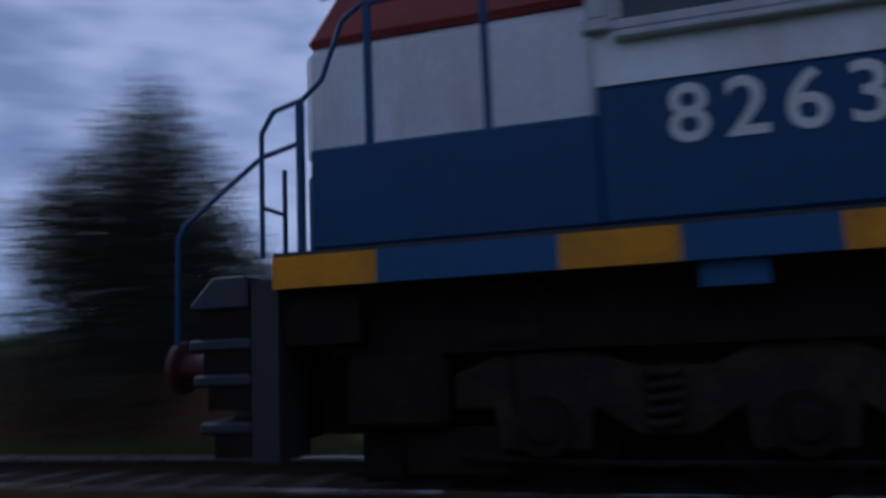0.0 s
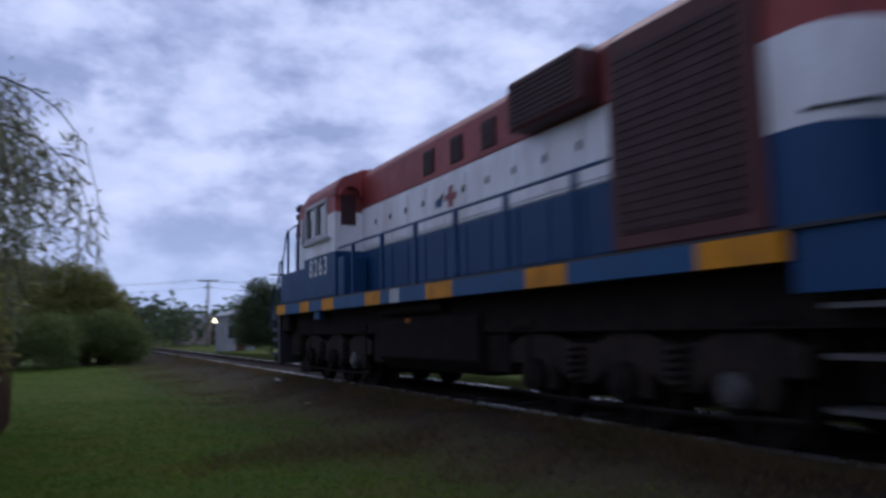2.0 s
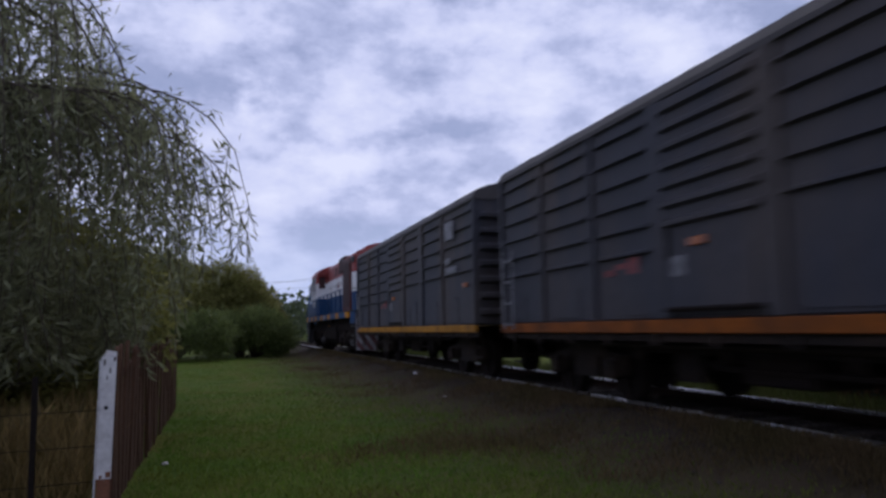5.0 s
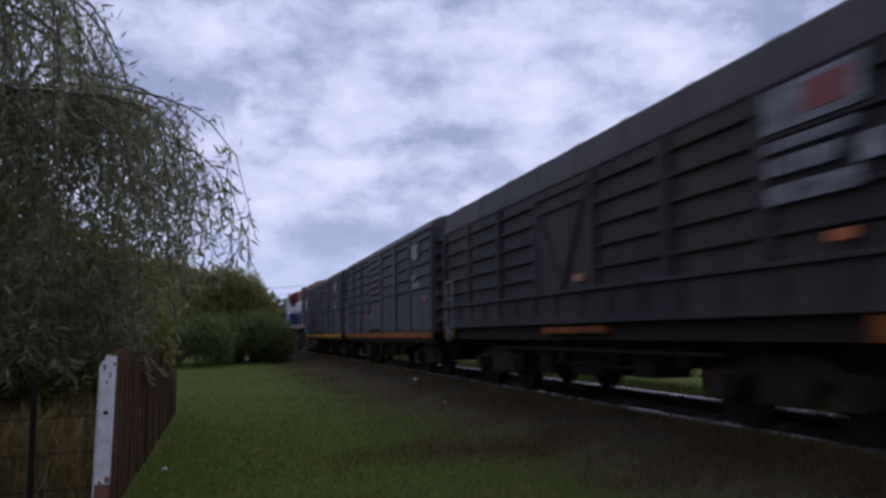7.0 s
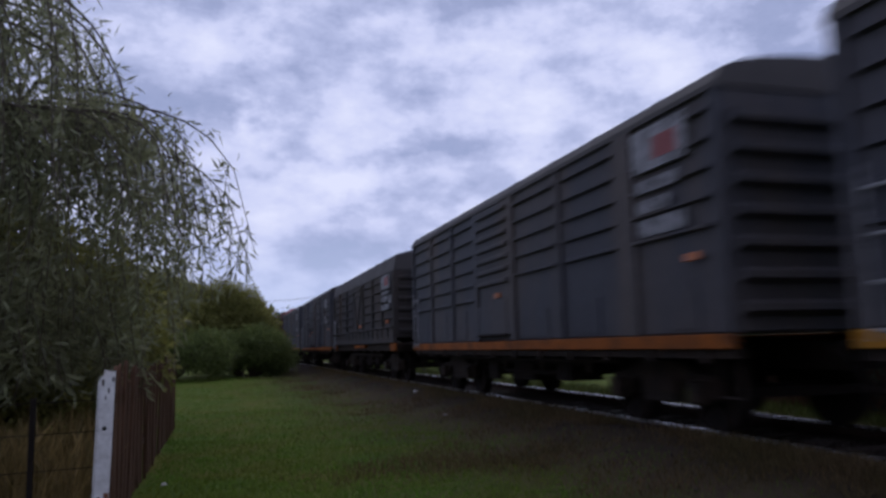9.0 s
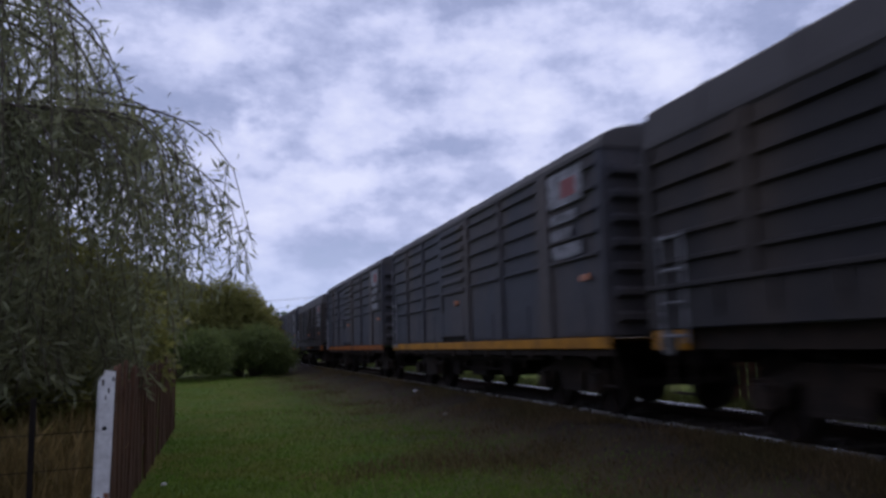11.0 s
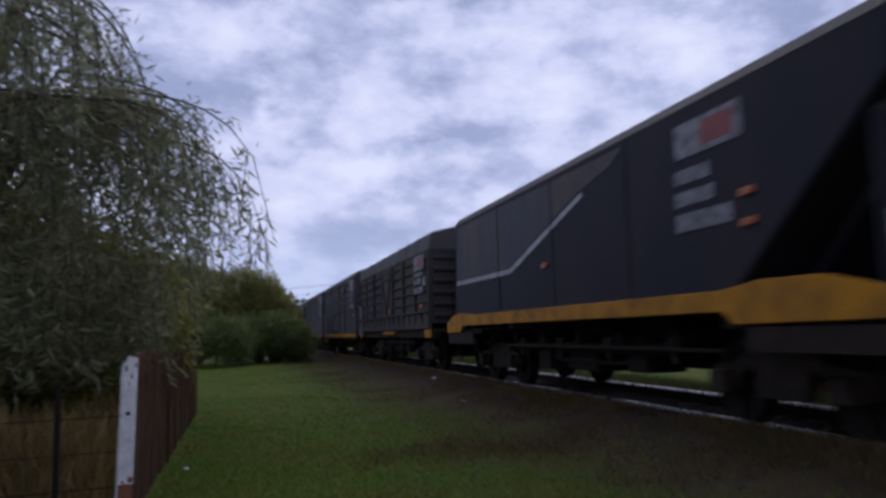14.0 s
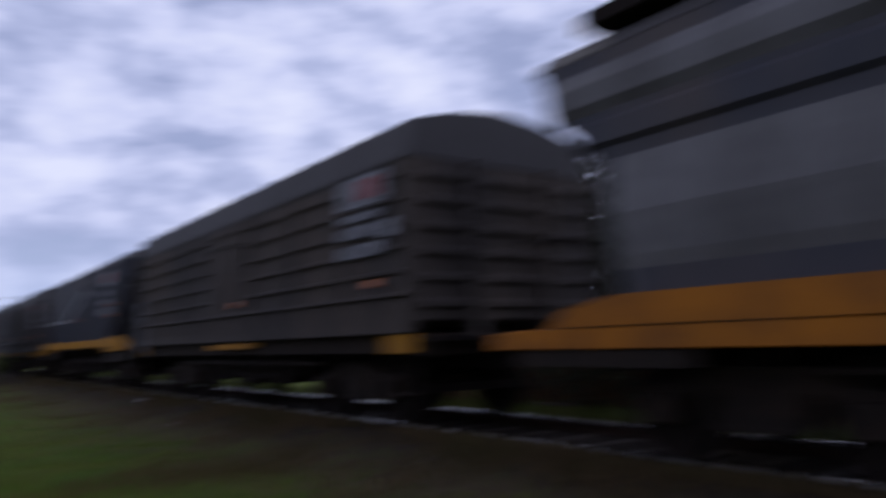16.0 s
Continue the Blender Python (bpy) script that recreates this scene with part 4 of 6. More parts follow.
# ---- the locomotive ----
def loco_bogie(parent, y):
    """Three-axle locomotive bogie with cast frame, springs, hubs and brake cylinders."""
    root = new("bogie")
    root.parent = parent
    root.location = (0, y, 0)
    places = (1.62, 0.0, -1.45)
    for d in places:
        axle(root, WHEEL_LARGE, d, 0.51)
    for s in (-1, 1):
        x = s * 1.10
        bm = bmesh.new()
        loft_x(bm, [(2.25, 0.62), (2.25, 0.86), (1.9, 1.0), (1.3, 1.0), (0.95, 0.88), (0.5, 0.88), (0.2, 1.02), (-0.25, 1.02), (-0.6, 0.88), (-1.0, 0.9), (-1.25, 1.0), (-1.75, 1.0), (-2.1, 0.86), (-2.1, 0.62),
                    (-1.8, 0.62), (-1.75, 0.34), (-1.15, 0.34), (-1.1, 0.62), (-0.95, 0.44), (-0.6, 0.44), (-0.34, 0.62), (-0.3, 0.34), (0.3, 0.34), (0.34, 0.62), (0.6, 0.44), (1.0, 0.44), (1.27, 0.62), (1.32, 0.34), (1.92, 0.34), (1.97, 0.62)],
               x - 0.08, x + 0.08)
        part("side_frame", bm, CAST, root, "dusty cast side frame", 0.015)
        for d in places:
            bm = bmesh.new()
            bar(bm, (x, d, 0.51), (x + s * 0.2, d, 0.51), 0.155 if d == places[2] else 0.20, 14)
            bar(bm, (x + s * 0.2, d, 0.51), (x + s * 0.24, d, 0.51), 0.13, 14, 0.10)
            part("axle_box", bm, HUB if d == places[2] else RUNNING, root, "worn steel axle box cover")
        for d in (0.82, -0.72):
            coil(root, x + s * 0.07, d, 0.48, 0.08, 5, 0.14)
        for d in (1.85, -1.8):
            bm = bmesh.new()
            bar(bm, (x + s * 0.05, d + 0.2, 1.12), (x + s * 0.05, d - 0.25, 1.12), 0.13, 12)
            bar(bm, (x + s * 0.06, d - 0.02, 1.12), (x + s * 0.08, d - 0.05, 0.45), 0.03)
            part("brake_cylinder", bm, RUNNING, root)
        for d in (1.62, 0.0, -1.45):
            boxes("traction_motor", RUNNING, root, (min(s * 0.05, s * 0.76), max(s * 0.05, s * 0.76), d - 0.62, d + 0.2, 0.26, 0.98), bevel=0.05)
        bm = bmesh.new()
        pipe(bm, [(x + s * 0.12, 2.2, 0.3), (x + s * 0.12, 1.2, 0.26), (x + s * 0.12, -1.2, 0.26), (x + s * 0.12, -2.1, 0.3)], 0.025)
        part("brake_rod", bm, RUNNING, root)
    for d in (0.8, -0.8):
        boxes("transom", RUNNING, root, (-1.05, 1.05, d - 0.2, d + 0.2, 0.45, 0.95))
    boxes("bolster", RUNNING, root, (-1.0, 1.0, -2.2, 2.3, 0.84, 1.2))


def band(name, material, parent, w, y0, y1, z0, z1, bevel=0.02, label=""):
    return boxes(name, material, parent, (-w, w, -y1, -y0, z0, z1), bevel=bevel, label=label)


def locomotive():
    root = new("locomotive")
    tagged(root, "diesel locomotive in blue, white and oxide red with yellow sill blocks", "locomotive")
    deck, blue, white, eaves = 1.78, 2.77, 3.56, 3.49
    waist = 2.69
    # underframe and chequered sill
    boxes("underframe", RUNNING, root, (-1.45, 1.45, -16.1, -0.1, 1.50, deck - 0.03), (-1.25, 1.25, -15.9, -0.3, 1.02, 1.5))
    boxes("walkway", BLACK, root, (-1.56, 1.56, -16.2, 0, deck - 0.03, deck))
    cuts = ((0, 0.8, YELLOW), (0.8, 2.05, SILL_BLUE), (2.05, 2.8, YELLOW), (2.8, 3.7, SILL_BLUE), (3.7, 4.5, YELLOW), (4.5, 6.25, SILL_BLUE), (6.25, 7.0, YELLOW), (7.0, 7.4, SILL_BLUE), (7.4, 7.8, FRAME),
            (7.8, 8.8, SILL_BLUE), (8.8, 9.65, YELLOW), (9.65, 11.5, SILL_BLUE), (11.5, 12.3, YELLOW), (12.3, 14.15, SILL_BLUE), (14.15, 15.0, YELLOW))
    for s in (-1, 1):
        for a, b, m in cuts:
            boxes("sill_panel", m, root, (s * 1.54 - 0.04, s * 1.54 + 0.04, -b, -a, 1.52, deck - 0.032))
    for s in (-1, 1):
        boxes("sill_bracket", SILL_BLUE, root, (s * 1.45 - 0.05, s * 1.45 + 0.05, -3.3, -2.9, 1.36, 1.518))
    # boxes beside the short hood
    for s in (-1, 1):
        part("battery_box", (lambda b: (box(b, min(s * 1.16, s * 1.55), max(s * 1.16, s * 1.55), -2.35, -0.3, deck + 0.004, 2.52), b)[1])(bmesh.new()), BLUE, root, "blue battery box", 0.02)
    # short hood
    band("short_hood_base", BLUE, root, 1.15, 0.05, 2.36, deck + 0.004, 2.5, 0.08)
    band("short_hood", WHITE, root, 1.15, 0.05, 2.36, 2.502, eaves, 0.08, "white painted short hood")
    bm = bmesh.new()
    loft(bm, [(-1.15, eaves + 0.002), (-1.15, 4.18), (-0.98, 4.36), (-0.5, 4.47), (0, 4.5), (0.5, 4.47), (0.98, 4.36), (1.15, 4.18), (1.15, eaves + 0.002)], -2.36, -0.06)
    for v in bm.verts:
        if v.co.y > -1:
            v.co.y -= max(0.0, v.co.z - eaves) * 0.75
    part("short_hood_roof", bm, RED, root, "", 0.04)
    for z in (4.02, 4.24):
        bm = bmesh.new()
        bar(bm, (-1.05, -0.62, z), (-1.05, -0.30, z), 0.05, 10)
        bar(bm, (-1.05, -0.32, z), (-1.05, -0.17, z), 0.10, 12)
        part("headlight", bm, BLACK, root, "small round lamp on the hood corner")
    boxes("number_board", BLACK, root, (-0.5, 0.5, -0.55, -0.36, 3.95, 4.15))
    # cab
    cab = new("cab")
    cab.parent = root
    band("cab_base", BLUE, cab, 1.56, 2.35, 4.55, deck + 0.004, waist, 0.025)
    for s in (-1, 1):
        for a, b, z, y in ((2.35, 2.5, waist + 0.002, eaves), (2.5, 4.02, waist + 0.002, 3.09), (4.02, 4.55, waist + 0.002, eaves)):
            boxes("cab_side", WHITE, cab, (s * 1.535 - 0.025, s * 1.535 + 0.025, -b, -a, z, y))
    for y in (-2.4, -4.55):
        boxes("cab_end", WHITE, cab, (-1.51, 1.51, y, y + 0.05, waist + 0.002, eaves))
    bm = bmesh.new()
    loft(bm, [(-1.57, 3.83), (-1.57, 3.98), (-1.42, 4.2), (-1.0, 4.38), (-0.5, 4.46), (0, 4.48), (0.5, 4.46), (1.0, 4.38), (1.42, 4.2), (1.57, 3.98), (1.57, 3.83)], -4.6, -2.3)
    part("cab_roof", bm, RED, cab, "", 0.02)
    for s in (-1, 1):
        for a, b in ((2.35, 2.5), (4.02, 4.55)):
            boxes("cab_upper_wall", RED, cab, (s * 1.535 - 0.025, s * 1.535 + 0.025, -b, -a, eaves + 0.002, 3.83))
    for y in (-2.4, -4.55):
        boxes("cab_upper_wall", RED, cab, (-1.51, 1.51, y, y + 0.05, eaves + 0.002, 3.83))
    for s in (-1, 1):
        win = boxes("window", PANE, cab, (s * 1.52 - 0.008, s * 1.52 + 0.008, -4.0, -2.52, 3.10, 3.82), label="dark sliding cab window")
        boxes("window_frame", FRAME, win, *[(s * 1.555 - 0.035, s * 1.555 + 0.035, *d) for d in ((-4.04, -2.48, 3.05, 3.12), (-4.04, -2.48, 3.78, 3.85), (-4.04, -3.97, 3.12, 3.78), (-2.55, -2.48, 3.12, 3.78), (-3.30, -3.24, 3.12, 3.78))], label="pale grey window frame", bevel=0.01)
        boxes("wind_deflector", FRAME, cab, (s * 1.60 - 0.05, s * 1.60 + 0.05, -2.47, -2.29, 3.04, 3.12), (s * 1.60 - 0.04, s * 1.60 + 0.04, -2.45, -2.33, 3.122, 3.62), bevel=0.01)
        boxes("window_ledge", FRAME, cab, (s * 1.60 - 0.05, s * 1.60 + 0.05, -4.23, -2.5, 2.97, 3.02), bevel=0.01)
    # doorway in the cab's rear wall beside the long hood
    boxes("cab_rear_door", GRILLE, cab, (-1.44, -1.12, -4.562, -4.5, 3.22, 3.86), label="dark red rear cab door window")
    bm = bmesh.new()
    outer = [(-1.28 + 0.24 * math.cos(a), 3.80 + 0.24 * math.sin(a)) for a in np.linspace(0, math.pi, 9)]
    loft(bm, outer + [(-1.28 + (x + 1.28) * 0.8, 3.80 + (z - 3.80) * 0.8) for x, z in outer[::-1]], -4.74, -4.555)
    part("cab_shade", bm, RED, cab, "arched hood over the rear cab window")
    boxes("step_box", BLUE, root, (-1.52, -1.02, -4.95, -4.57, deck + 0.004, 2.55), label="", bevel=0.02)
    # long hood
    band("long_hood_base", BLUE, root, 0.98, 4.55, 14.8, deck + 0.004, 2.68, 0.02)
    band("long_hood", WHITE, root, 0.98, 4.55, 14.8, 2.682, white, 0.02, "white painted hood doors streaked with soot")
    bm = bmesh.new()
    loft(bm, [(-0.98, white + 0.002), (-0.98, 4.2), (-0.86, 4.36), (-0.5, 4.46), (0, 4.5), (0.5, 4.46), (0.86, 4.36), (0.98, 4.2), (0.98, white + 0.002)], -15.3, -4.55)
    part("long_hood_roof", bm, RED, root, "", 0.02)
    for s in (-1, 1):
        for k in range(11):
            y = 5.1 + k * 0.72
            d = boxes("hood_door", WHITE, root, (s * 0.985 - 0.012, s * 0.985 + 0.012, -y - 0.33, -y + 0.33, 2.74, white - 0.10), bevel=0.006)
            boxes("door_latch", BLACK, d, (s * 1.005 - 0.015, s * 1.005 + 0.015, -y - 0.30, -y - 0.265, 3.14, 3.24))
            boxes("hood_door", BLUE, root, (s * 0.985 - 0.012, s * 0.985 + 0.012, -y - 0.33, -y + 0.33, deck + 0.1, 2.63), bevel=0.006)
        for y in (7.75, 8.75, 9.75):
            v = boxes("roof_vent", GRILLE, root, (s * 0.98 - 0.02, s * 0.98 + 0.02, -y - 0.2, -y + 0.2, 3.66, 4.08), label="dark louvred vent", bevel=0.008)
            for i in range(5):
                boxes("slat", GRILLE, v, (s * 1.0 - 0.015, s * 1.0 + 0.015, -y - 0.18, -y + 0.18, 3.69 + 0.075 * i, 3.72 + 0.075 * i))
        boxes("emblem", MARK_RED, root, (s * 1.0 - 0.006, s * 1.0 + 0.006, -8.62, -8.48, 2.98, 3.32), (s * 1.001 - 0.006, s * 1.001 + 0.006, -8.75, -8.35, 3.1, 3.2), label="faded red and blue emblem")
        boxes("emblem", BLUE, root, (s * 1.0 - 0.006, s * 1.0 + 0.006, -8.24, -8.02, 3.04, 3.18))
        bm = bmesh.new()
        box(bm, s * 1.1 - 0.2, s * 1.1 + 0.2, -12.3, -10.75, 3.58, 4.24)
        gb = part("brake_grid_box", bm, DARK_RED, root, "red resistor grid housing", 0.04)
        boxes("grid", GRILLE, gb, (s * 1.301 - 0.006, s * 1.301 + 0.006, -12.22, -10.83, 3.64, 4.2))
        for i in range(8):
            boxes("slat", GRILLE, gb, (s * 1.31 - 0.012, s * 1.31 + 0.012, -12.2, -10.85, 3.67 + 0.065 * i, 3.695 + 0.065 * i))
        bm = bmesh.new()
        box(bm, s * 1.22 - 0.26, s * 1.22 + 0.26, -14.8, -12.95, deck + 0.006, 3.95)
        rad = part("radiator", bm, DARK_RED, root, "tall dark red radiator housing", 0.03)
        boxes("radiator_grille", GRILLE, rad, (s * 1.485 - 0.008, s * 1.485 + 0.008, -14.65, -13.08, 1.95, 3.75), label="dark louvred grille")
        for i in range(20):
            boxes("slat", GRILLE, rad, (s * 1.495 - 0.008, s * 1.495 + 0.008, -14.65, -13.08, 1.98 + 0.09 * i, 2.0 + 0.09 * i))
    bm = bmesh.new()
    loft(bm, [(-1.40, 3.955), (-1.39, 3.99), (-1.05, 4.25), (-0.6, 4.40), (0.6, 4.40), (1.05, 4.25), (1.39, 3.99), (1.40, 3.955)], -14.79, -12.9)
    part("radiator_roof", bm, RED, root, "red roof over the radiators", 0.02)
    # rounded rear end of the long hood
    def rounded(y0, y1, z0, z1, m, name, w=1.40):
        bm = bmesh.new()
        out = [(-w, y0), (w, y0)] + [(w * math.cos(a) if abs(math.cos(a)) > 1e-6 else 0, y0 - (y1 - y0) * 0 - (abs(y1 - y0)) * (0.35 + 0.65 * math.sin(a))) for a in np.linspace(0, math.pi, 13)]
        a = [bm.verts.new((x, y, z0)) for x, y in out]
        b = [bm.verts.new((x, y, z1)) for x, y in out]
        for i in range(len(out)):
            j = (i + 1) % len(out)
            bm.faces.new((a[i], a[j], b[j], b[i]))
        bm.faces.new(a[::-1])
        bm.faces.new(b)
        part(name, bm, m, root)
    rounded(-14.8, -15.75, deck + 0.004, 2.55, BLUE, "rear_nose_base")
    rounded(-14.8, -15.75, 2.552, 3.32, WHITE, "rear_nose")
    rounded(-14.8, -15.72, 3.322, 3.96, RED, "rear_nose_top")
    rounded(-14.8, -15.62, 3.962, 4.10, RED, "rear_nose_shoulder", 1.24)
    rounded(-14.8, -15.5, 4.102, 4.25, RED, "rear_nose_roof", 1.0)
    for z in (3.62, 3.80):
        bm = bmesh.new()
        bar(bm, (-0.55, -15.62, z), (-0.62, -15.80, z), 0.085, 12)
        part("rear_headlight", bm, FRAME, root, "pale round rear headlight")
    boxes("number_board", BLACK, root, (-1.44, -1.33, -15.28, -14.72, 3.72, 3.93), label="black number board")
    for s in (-1, 1):
        for line in ([(s * 0.9, -15.75, 2.66), (s * 1.2, -15.55, 2.66), (s * 1.42, -15.15, 2.66)], [(s * 0.3, -15.85, 3.1), (s * 0.75, -15.72, 3.1)]):
            bm = bmesh.new()
            pipe(bm, line, 0.02)
            part("grab_rail", bm, BLACK, root)
    # fleet number on the cab side
    for s in (-1, 1):
        cu = bpy.data.curves.new("digits", "FONT")
        cu.body, cu.size, cu.align_x, cu.extrude, cu.space_character, cu.offset = "8263", 0.53, "CENTER", 0.003, 1.28, 0.006
        tmp = new("digits", cu)
        me = bpy.data.meshes.new_from_object(tmp.evaluated_get(bpy.context.evaluated_depsgraph_get()))
        bpy.data.objects.remove(tmp)
        me.materials.append(DIGIT)
        num = new("fleet_number", me)
        num.parent = root
        num.matrix_basis = pose(s * 1.566, -3.42, 2.27, 90, 0, -90 if s < 0 else 90)
        tagged(num, "large white painted digits")
    # walkway rails
    bm = bmesh.new()
    for s in (-1, 1):
        pipe(bm, [(s * 1.5, -4.6, blue - 0.03), (s * 1.5, -12.95, blue - 0.03)], 0.022)
    part("handrail", bm, BLUE, root, "thin dark blue handrail")
    for s in (-1, 1):
        for y in (5.45, 6.9, 8.3, 9.65, 11.0, 12.4):
            boxes("stanchion", BLUE, root, (s * 1.5 - 0.03, s * 1.5 + 0.03, -y - 0.03, -y + 0.03, deck + 0.003, blue - 0.05))
        bm = bmesh.new()
        x = s * 1.5
        for y, a, b in ((-1.62, 2.52, 3.62), (-0.75, 2.52, 3.60), (-0.2, deck, 2.9)):
            box(bm, x - 0.025, x + 0.025, y - 0.025, y + 0.025, a, b)
        pipe(bm, [(x, -2.35, 3.66), (x, -1.62, 3.62), (x, -0.7, 3.58), (x, -0.55, 3.48), (x, -0.38, 3.05), (x, -0.22, 2.92), (x, 0.02, 2.86), (x, 0.12, 2.7), (x, 0.12, deck - 0.02)], 0.02)
        pipe(bm, [(x, -0.22, 2.60), (x, 0.12, 2.52), (x, 0.78, 2.06), (x, 0.84, 1.94), (x, 0.84, 1.15)], 0.02)
        pipe(bm, [(x + s * -0.35, 0.12, 2.5), (x + s * -0.35, 0.12, deck)], 0.02)
        pipe(bm, [(x, 0.12, 2.14), (x + s * -0.35, 0.12, 2.14)], 0.016)
        part("front_rail", bm, BLUE, root, "bent blue handrail at the front steps")
    # front end: steps, pilot, lower lamp
    for s in (-1, 1):
        bm = bmesh.new()
        loft_x(bm, [(0.02, 0.29), (0.52, 0.29), (0.66, 0.60), (0.74, 1.10), (0.74, 1.42), (0.54, 1.64), (0.02, 1.64)], s * 1.0 - 0.02, s * 1.0 + 0.02)
        st = part("step_side", bm, BLACK, root, "dark step side plate")
        boxes("step_back", BLACK, st, (min(s * 1.02, s * 1.5), max(s * 1.02, s * 1.5), 0.0, 0.22, 0.30, 1.60))
        bm = bmesh.new()
        loft_x(bm, [(0.24, 1.40), (0.73, 1.40), (0.73, 1.44), (0.53, 1.65), (0.24, 1.65)], min(s * 1.03, s * 1.53), max(s * 1.03, s * 1.53))
        part("step_cover", bm, STEP, st, "sloping blue-black step cover", 0.02)
        boxes("riser", RUNNING, st, (min(s * 1.04, s * 1.5), max(s * 1.04, s * 1.5), 0.225, 0.66, 1.195, 1.396))
        for y, z in ((0.74, 1.10), (0.70, 0.84), (0.64, 0.50)):
            boxes("tread", STEP, st, (min(s * 1.02, s * 1.52), max(s * 1.02, s * 1.52), 0.225, y, z, z + 0.09), label="worn step plate", bevel=0.02)
            boxes("riser", RUNNING, st, (min(s * 1.04, s * 1.5), max(s * 1.04, s * 1.5), 0.225, y - 0.12, z - 0.17, z - 0.004))
        boxes("step_side", BLUE, root, (s * 1.5 - 0.02, s * 1.5 + 0.02, -16.18, -15.05, 1.28, 1.75), label="blue sheet over the rear steps")
        for i, z in enumerate((0.42, 0.80, 1.16)):
            boxes("tread", HUB, root, (min(s * 1.05, s * 1.5), max(s * 1.05, s * 1.5), -15.95, -15.25, z, z + 0.04))
    boxes("headstock", RUNNING, root, (-0.97, 0.97, 0.58, 0.72, 0.80, 1.22), (-0.6, -0.3, 0.0, 0.6, 0.9, 1.2), (0.3, 0.6, 0.0, 0.6, 0.9, 1.2), bevel=0.01)
    for s in (-1, 1):
        bm = bmesh.new()
        bar(bm, (s * 0.93, 0.7, 0.98), (s * 0.93, 1.18, 0.98), 0.11, 14)
        bar(bm, (s * 0.93, 1.16, 0.98), (s * 0.93, 1.22, 0.98), 0.22, 20)
        part("buffer", bm, DARK_RED, root, "dark red round buffer", 0.008)
    bm = bmesh.new()
    loft_x(bm, [(0.02, 1.5), (0.10, 1.5), (0.55, 0.35), (0.45, 0.30), (0.02, 0.55)], -0.98, 0.98)
    part("pilot", bm, RUNNING, root, "sooty pilot plate", 0.02)
    boxes("rear_beam", RUNNING, root, (-1.0, 1.0, -16.26, -16.18, 0.8, 1.75))
    for s in (-1, 1):
        lo, hi = sorted((s * 0.72, s * 1.5))
        def plough(x, z):
            """The slanting face of the pilot: back towards the middle and the foot."""
            return -16.24 - 0.30 * (1.5 - abs(x)) / 0.8 - 0.22 * (1.62 - z) / 1.3
        bm = bmesh.new()
        for off in (0.0, 0.05):
            bm.faces.new([bm.verts.new((x, plough(x, z) + off, z)) for x, z in ((lo, 0.26), (hi, 0.26), (hi, 1.62), (lo, 1.62))])
        rear = part("rear_pilot", bm, SOILED, root, "soiled white pilot plough with dark red stripes")
        for k in range(5):
            z = 1.95 - k * 0.50
            bm = bmesh.new()
            w = hi - lo - 0.02
            for i in range(8):
                # short vertical strips stepped down the plate and cut off at its edges
                for lift in (0.004, 0.012):
                    u0, u1 = i / 8, (i + 1) / 8
                    x0, x1 = (lo + 0.01 + w * u for u in (u0, u1)) if s < 0 else (hi - 0.01 - w * u for u in (u0, u1))
                    q = [min(1.61, max(0.27, z + e - 1.15 * u)) for u, e in ((u0, 0), (u0, 0.27), (u1, 0.27), (u1, 0))]
                    if q[1] - q[0] + q[2] - q[3] > 0.01:
                        bm.faces.new([bm.verts.new((x, plough(x, h) - lift, h)) for x, h in zip((x0, x0, x1, x1), q)])
            if not bm.faces:
                bm.free()
                continue
            bmesh.ops.remove_doubles(bm, verts=bm.verts, dist=1e-5)
            part("stripe", bm, DARK_RED, rear, "dark red diagonal stripe")
        boxes("pilot_side", RUNNING, rear, (s * 1.5 - 0.015, s * 1.5 + 0.015, -16.2, -15.98, 0.32, 1.5))
    boxes("draft_gear", RUNNING, root, (-0.8, 0.8, -1.25, 0.0, 0.42, 1.1))
    boxes("draft_gear", RUNNING, root, (-0.8, 0.8, -16.1, -15.0, 0.45, 1.1))
    boxes("equipment_box", RUNNING, root, (-1.2, 1.2, -6.3, -5.75, 0.5, 1.1))
    boxes("equipment_box", RUNNING, root, (-1.2, 1.2, -10.5, -9.95, 0.5, 1.1))
    coupler(root, 0.3, 1)
    coupler(root, -16.25, -1)
    # tank and fittings under the frame
    bm = bmesh.new()
    loft(bm, [(-1.32, 0.62), (-1.32, 1.22), (-1.2, 1.35), (1.2, 1.35), (1.32, 1.22), (1.32, 0.62), (1.12, 0.42), (-1.12, 0.42)], -9.9, -6.3)
    part("fuel_tank", bm, RUNNING, root, "", 0.02)
    for s in (-1, 1):
        bm = bmesh.new()
        bar(bm, (s * 1.3, -8.9, 1.42), (s * 1.3, -6.5, 1.42), 0.10, 12)
        part("air_reservoir", bm, RUNNING, root)
    boxes("filler_cap", AMBER, root, (-1.36, -1.31, -7.70, -7.54, 1.19, 1.26))
    for s in (-1, 1):
        boxes("sand_box", RUNNING, root, (s * 1.1 - 0.22, s * 1.1 + 0.22, -1.18, -0.42, 0.50, 1.02), label="sooty sand box ahead of the bogie", bevel=0.05)
        boxes("rail_guard", RUNNING, root, (s * 0.95 - 0.14, s * 0.95 + 0.14, -0.78, -0.45, 0.10, 0.50), bevel=0.03)
        boxes("brake_end_frame", RUNNING, root, (s * 0.8 - 0.35, s * 0.8 + 0.35, -1.6, -0.8, 0.14, 0.5), bevel=0.04)
